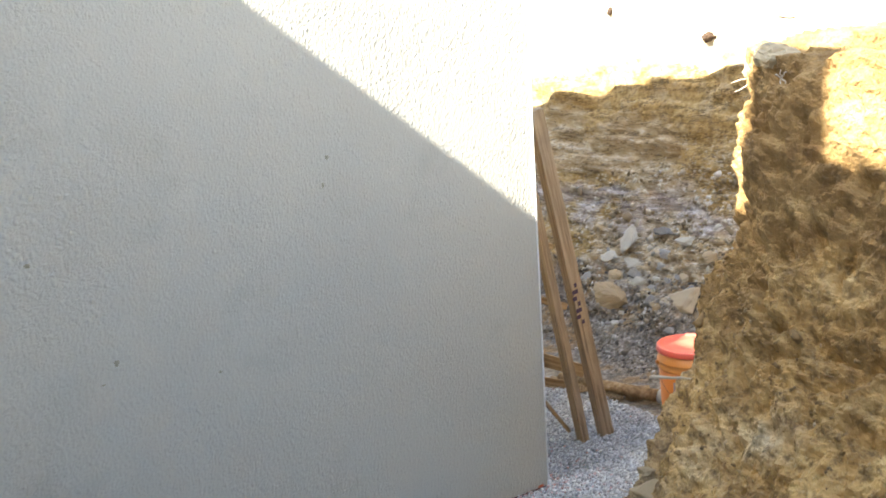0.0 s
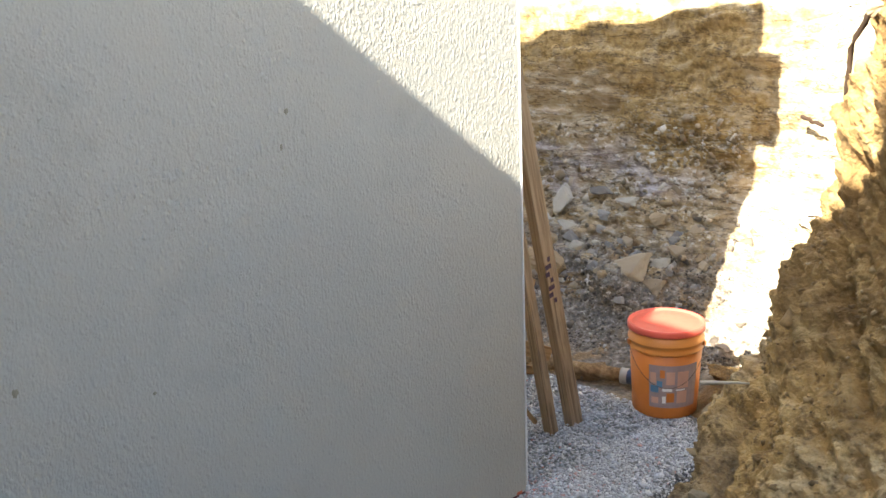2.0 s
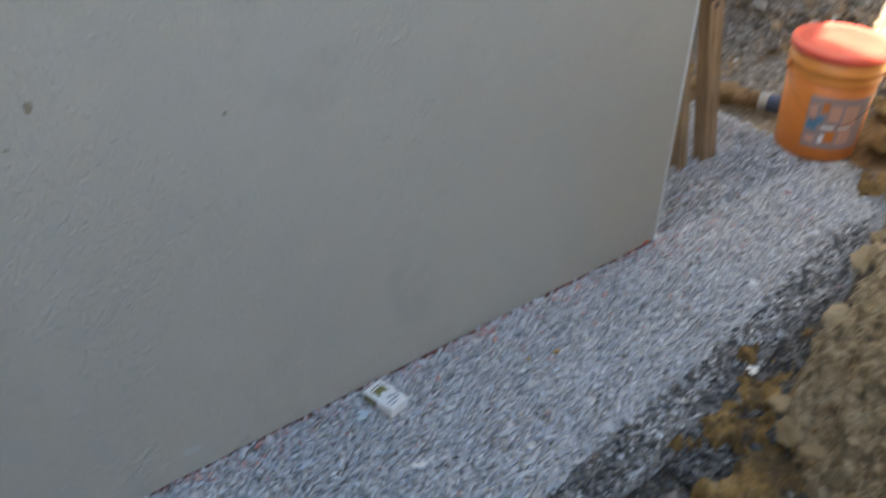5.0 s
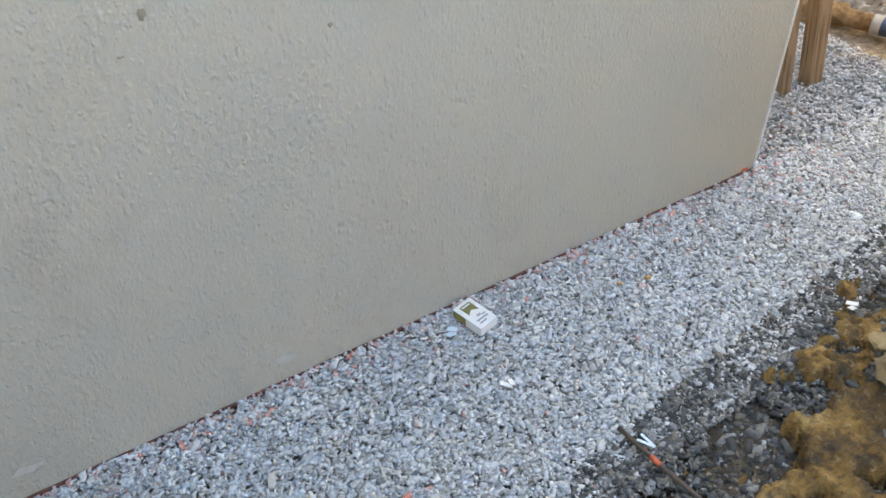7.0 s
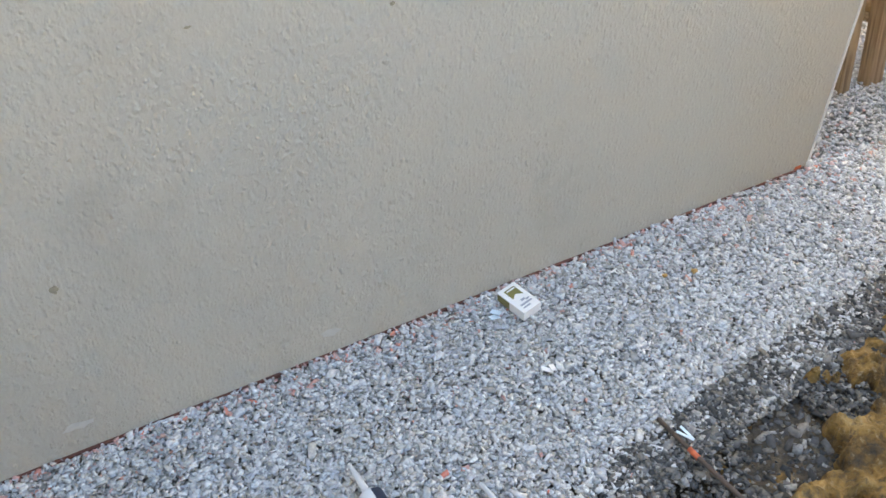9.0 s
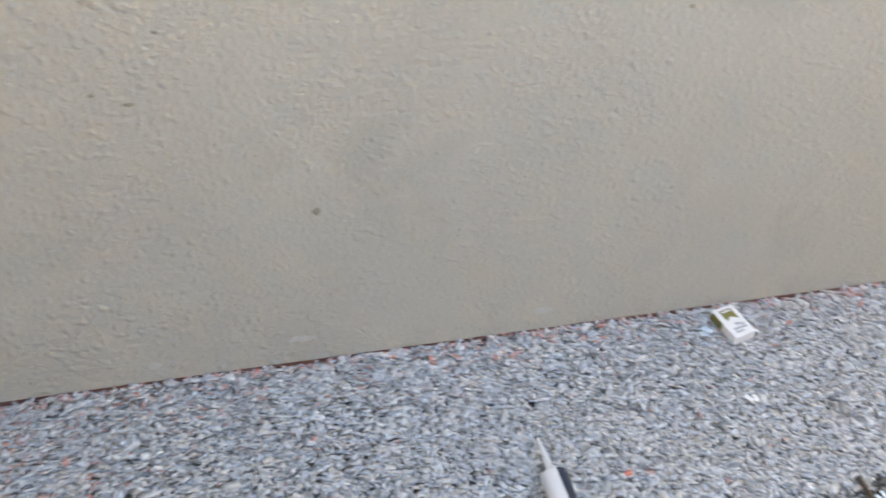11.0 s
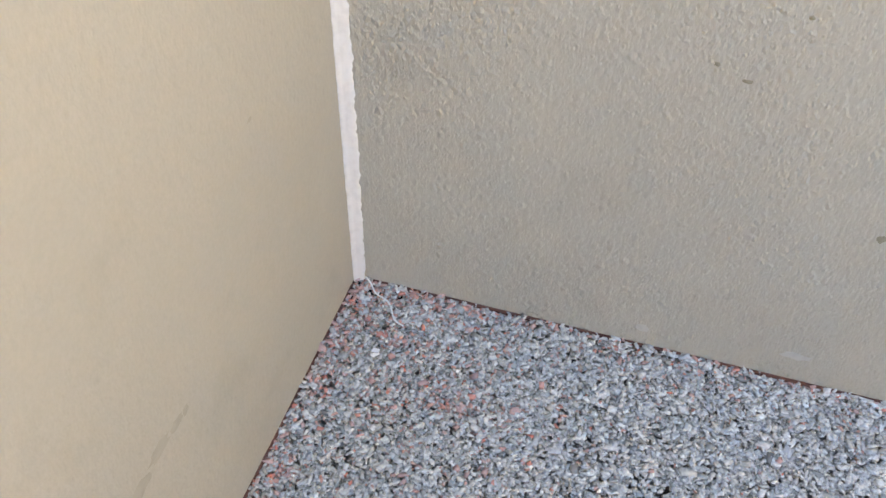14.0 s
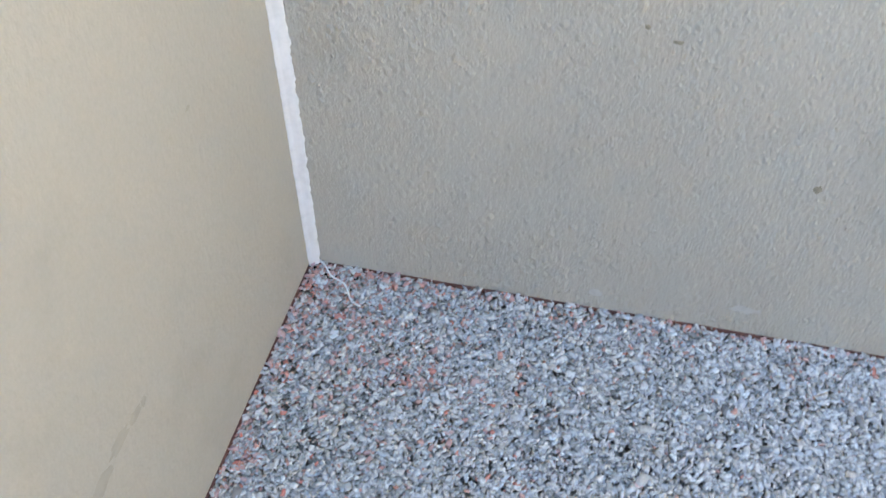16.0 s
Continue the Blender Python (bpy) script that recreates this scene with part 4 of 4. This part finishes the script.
for (x, y), size, k, turn in (((0.865, 0.455), 0.15, 2, 20), ((0.80, 0.55), 0.19, 0, 75), ((0.735, 0.66), 0.18, 3, 10), ((0.70, 0.80), 0.20, 1, 50), ((0.93, 0.47), 0.14, 4, 35)):
    rock((x, y, 0.0), size, k, turn, 0, 0.62, "brown mud clod heaped over the drain pipe", MUD_PIPE)


# ---- small litter on the gravel ----
def cigarette_pack(at):
    p = thing("cigarette_pack", "white and olive cigarette pack lying on the gravel", "packet", at)
    part("pack_body", box((0.058, 0.062, 0.023), (0, -0.0125, 0.0115), 0.0015), CARD, p)
    part("pack_lid", box((0.0582, 0.0248, 0.0232), (0, 0.0313, 0.0115), 0.0015), CARD, p)
    panel = bmesh.new()
    outline = [(-0.016, 0.034), (0.017, 0.034), (0.017, 0.003), (0.0005, 0.013), (-0.016, 0.003)]
    rings = [[panel.verts.new((x, y, z)) for x, y in outline] for z in (0.0232, 0.0239)]
    panel.faces.new(rings[1])
    for a in range(5):
        panel.faces.new((rings[0][a], rings[0][(a + 1) % 5], rings[1][(a + 1) % 5], rings[1][a]))
    part("print_panel", panel, OLIVE, p, "olive printed panel")
    part("print_stripe", box((0.026, 0.004, 0.0006), (0.0005, 0.0285, 0.0243), 0), CARD, p)
    part("side_panel", box((0.0006, 0.038, 0.019), (-0.0293, 0.022, 0.0115), 0), OLIVE, p, "dark olive side print")
    bm = bmesh.new()
    for x, y, w, h in ((0.002, -0.010, 0.012, 0.006), (0.001, -0.022, 0.036, 0.005), (-0.006, -0.031, 0.022, 0.004), (0.014, -0.014, 0.012, 0.004)):
        box((w, h, 0.0006), (x, y, 0.0236), 0, bm)
    part("print_bars", bm, GREY_INK, p)
    return p


cigarette_pack(pose(-0.906, -0.067, 0.004, 0, -2, 12) @ Matrix.Diagonal((0.86, 0.93, 1, 1)))


def folded_scrap(at, label, material, sx=0.035, sy=0.016, name="paper_scrap"):
    bm = bmesh.new()
    box((sx, sy, 0.002), (0, 0, 0.005), 0.0005, bm, Matrix.Rotation(radians(25), 4, "Y"))
    box((sx * 0.8, sy, 0.002), (sx * 0.42, sy * 0.55, 0.005), 0.0005, bm, Matrix.Rotation(radians(-75), 4, "Z") @ Matrix.Rotation(radians(-15), 4, "Y"))
    ob = part(name, bm, material)
    ob.matrix_basis = at
    return tagged(ob, label, "scrap", "litter on the gravel")


folded_scrap(pose(-0.962, -0.253, 0.012, 0, 0, -30), "bent white paper scrap on the gravel", CARD, 0.027, 0.010)
folded_scrap(pose(-0.975, -0.080, 0.008, 0, 0, 15), "crumpled clear film from a packet on gravel", FILM, 0.03, 0.013, "film_scrap")
bm = bmesh.new()
for turn in (78, 104):
    box((0.034, 0.0055, 0.0016), (0.017 * math.cos(radians(turn)), 0.017 * math.sin(radians(turn)), 0.004), 0.0004, bm, Matrix.Rotation(radians(turn), 4, "Z"))
sliver = part("plastic_sliver", bm, FILM)
sliver.matrix_basis = pose(-0.826, -0.520, 0.016, 8, 0, 20)
tagged(sliver, "bent white plastic sliver beside the rusty rod", "scrap", "litter on the gravel")
folded_scrap(pose(-0.235, -0.482, 0.018, 0, 0, 10), "torn white paper bit on damp soil", CARD, 0.030, 0.012)
folded_scrap(pose(-0.671, -0.094, 0.008, 0, 0, 80), "small white paper strip on the gravel", CARD, 0.02, 0.004)
folded_scrap(pose(-2.511, -0.192, 0.021, 0, 0, 70), "small white plastic chip on the gravel", WHITE, 0.019, 0.009, "plastic_chip")
for (x, y), s in (((-0.581, -0.148), 0.016), ((-0.515, -0.168), 0.020)):
    ob = part("yellow_pebble", boulder(7, (s / 2, s / 2.4, s / 3), 0), plain("yellow_pebble", (0.50, 0.30, 0.11), 0.8))
    ob.matrix_basis = pose(x, y, 0.009)
    tagged(ob, "small ochre pebble among grey gravel", "pebble", "ochre pebbles")

rod = thing("marker_rod", "thin rusty rod with orange tape on damp soil", "rod", pose(0, 0, 0))
part("rod_body", tube([(-0.847, -0.448, 0.012), (-0.847, -0.55, 0.022), (-0.842, -0.68, 0.032), (-0.835, -0.86, 0.05)], 0.0044, 8), RUST, rod, "", True)
part("tape", tube([(-0.847, -0.532, 0.0205), (-0.847, -0.556, 0.0225)], 0.0054, 8), TAPE, rod, "orange tape wrapped round the rod", True)


def cartridge(at):
    """A sealant cartridge lying on its side, nozzle along +z of its own frame."""
    c = thing("sealant_cartridge", "used white sealant cartridge with long nozzle on gravel", "cartridge", at, "sealant cartridges")
    tube_part = part("tube", lathe([(0.0, 0.0), (0.0225, 0.0), (0.0235, 0.002), (0.0235, 0.212), (0.022, 0.216), (0.009, 0.217)], 32), WHITE, c, "", True)
    part("tube_label", lathe([(0.0238, 0.012), (0.0238, 0.213)], 18, (95, 265)), NAVY, tube_part, "dark navy printed side", True)
    part("nozzle", lathe([(0.0085, 0.216), (0.0085, 0.224), (0.007, 0.228), (0.0035, 0.295), (0.0025, 0.296), (0.0, 0.290)], 20), WHITE, c, "tapered white nozzle", True)
    return c


def lying(tip, back):
    """The pose of a cartridge whose nozzle tip and axis direction on the ground are given."""
    d = (Vector(tip) - Vector(back)).normalized()
    x = Vector((0, 0, 1)).cross(d).normalized()
    y = d.cross(x)
    m = Matrix((x, y, d)).transposed().to_4x4()
    m.translation = Vector(tip) - d * 0.296
    return m


cartridge(lying((-1.389, -0.265, 0.018), (-1.383, -0.55, 0.034)))
cartridge(lying((-1.208, -0.411, 0.018), (-1.185, -0.70, 0.034)))

# thread from the sealant in the inner corner
pts = []
for i in range(25):
    t = i / 24
    pts.append((-2.598 + 0.112 * t + 0.003 * math.sin(t * 13), -0.008 - 0.098 * t - 0.004 * math.sin(t * 9), 0.0165 + 0.003 * math.sin(t * 14)))
tagged(part("thread", tube(pts, 0.0019, 5), THREAD, None, "", True), "loose white thread lying in the wall corner", "thread")


# ---- roots and twigs in the cut ----
def root(name, pts, radius, material, label, taper=0.5):
    ob = part(name, tube(pts, radius, 7, None, taper), material, None, "", True)
    return tagged(ob, label, "root", "roots in the bank")


def wander(a, b, n, sway, seed):
    r = random.Random(seed)
    a, b = Vector(a), Vector(b)
    return [a.lerp(b, i / n) + Vector((r.uniform(-1, 1), r.uniform(-1, 1), r.uniform(-1, 1))) * sway * (0 < i < n) for i in range(n + 1)]


root("root", [Vector(p) for p in ((-0.135, -1.020, 1.452), (-0.112, -1.005, 1.436), (-0.104, -0.985, 1.410), (-0.100, -0.976, 1.388), (-0.096, -0.974, 1.350), (-0.098, -0.972, 1.315), (-0.091, -0.971, 1.283))], 0.0062, ROOT, "dark root hanging down the clay bank", 0.8)
rock((-0.180, -1.068, 1.478), 0.115, 3, 40, 0, 1.35, "brown rounded stone set in the rim of the bank", SLAB_MATERIAL["ochre"][0])
root("root", wander((1.84, 0.12, 0.97), (1.83, 0.02, 0.94), 6, 0.006, 2), 0.010, ROOT, "broken root end in the sunlit cut", 0.8)
root("root", wander((1.945, 0.60, 1.645), (1.965, 0.44, 1.625), 7, 0.008, 6), 0.007, ROOT, "thin root end in the sunlit cut")
for i, (y, z) in enumerate(((-0.10, 0.80), (-0.22, 0.88), (0.05, 0.55), (0.12, 0.52), (-0.05, 0.42), (-0.12, 0.62))):
    root("root", wander((1.82, y, z), (1.78, y - 0.10, z - 0.02 + 0.02 * (i % 3)), 6, 0.005, 10 + i), 0.0045, ROOT, "thin root end in the sunlit cut")
for i, (dx, dz) in enumerate(((-0.022, 0.012), (-0.004, 0.026), (0.016, 0.020), (0.012, -0.020), (-0.010, -0.026))):
    root("dry_root", wander((-0.335, -1.245, 1.455), (-0.345 + dx * 0.5, -1.255 - dx * 0.3, 1.455 + dz * 0.6), 3, 0.003, 30 + i), 0.0022, STRAW, "pale dry root tuft on the clay bank")
for i, (a, b) in enumerate((((0.075, -0.905, 1.466), (-0.011, -0.845, 1.430)), ((0.07, -0.90, 1.46), (0.012, -0.858, 1.455)), ((0.05, -0.89, 1.45), (-0.008, -0.853, 1.408)), ((0.05, -0.885, 1.44), (0.02, -0.875, 1.34)))):
    root("hanging_root", wander(a, b, 6, 0.006, 50 + i), 0.0021, STRAW, "thin pale root hanging free of the bank", 0.4)
root("twig", wander((-0.226, -0.755, 0.672), (-0.150, -0.83, 0.668), 4, 0.002, 33), 0.005, STRAW, "pale stripped twig lying on the bank foot")
# the first fills in for a shaded hollow, its shade put into the colour
for place, size, seed in (((1.985, 0.305, 1.90), (0.13, 0.15, 0.13), 12), ((1.92, 0.94, 1.575), (0.05, 0.055, 0.04), 15), ((1.90, 1.665, 1.765), (0.04, 0.035, 0.03), 18)):
    ob = part("dark_lump", boulder(seed, size, 2, 0.12), ROOT)
    ob.matrix_basis = pose(*place)
    tagged(ob, "dark brown lump set in the bank face", "stump", "root stumps")
rock((-0.275, -1.185, 1.494), 0.165, 1, 55, 8, 0.75, "buff flat stone capping the clay bank", stone("cap_stone", [(0.0, (0.36, 0.28, 0.165)), (1.0, (0.42, 0.33, 0.20))], 6, False))
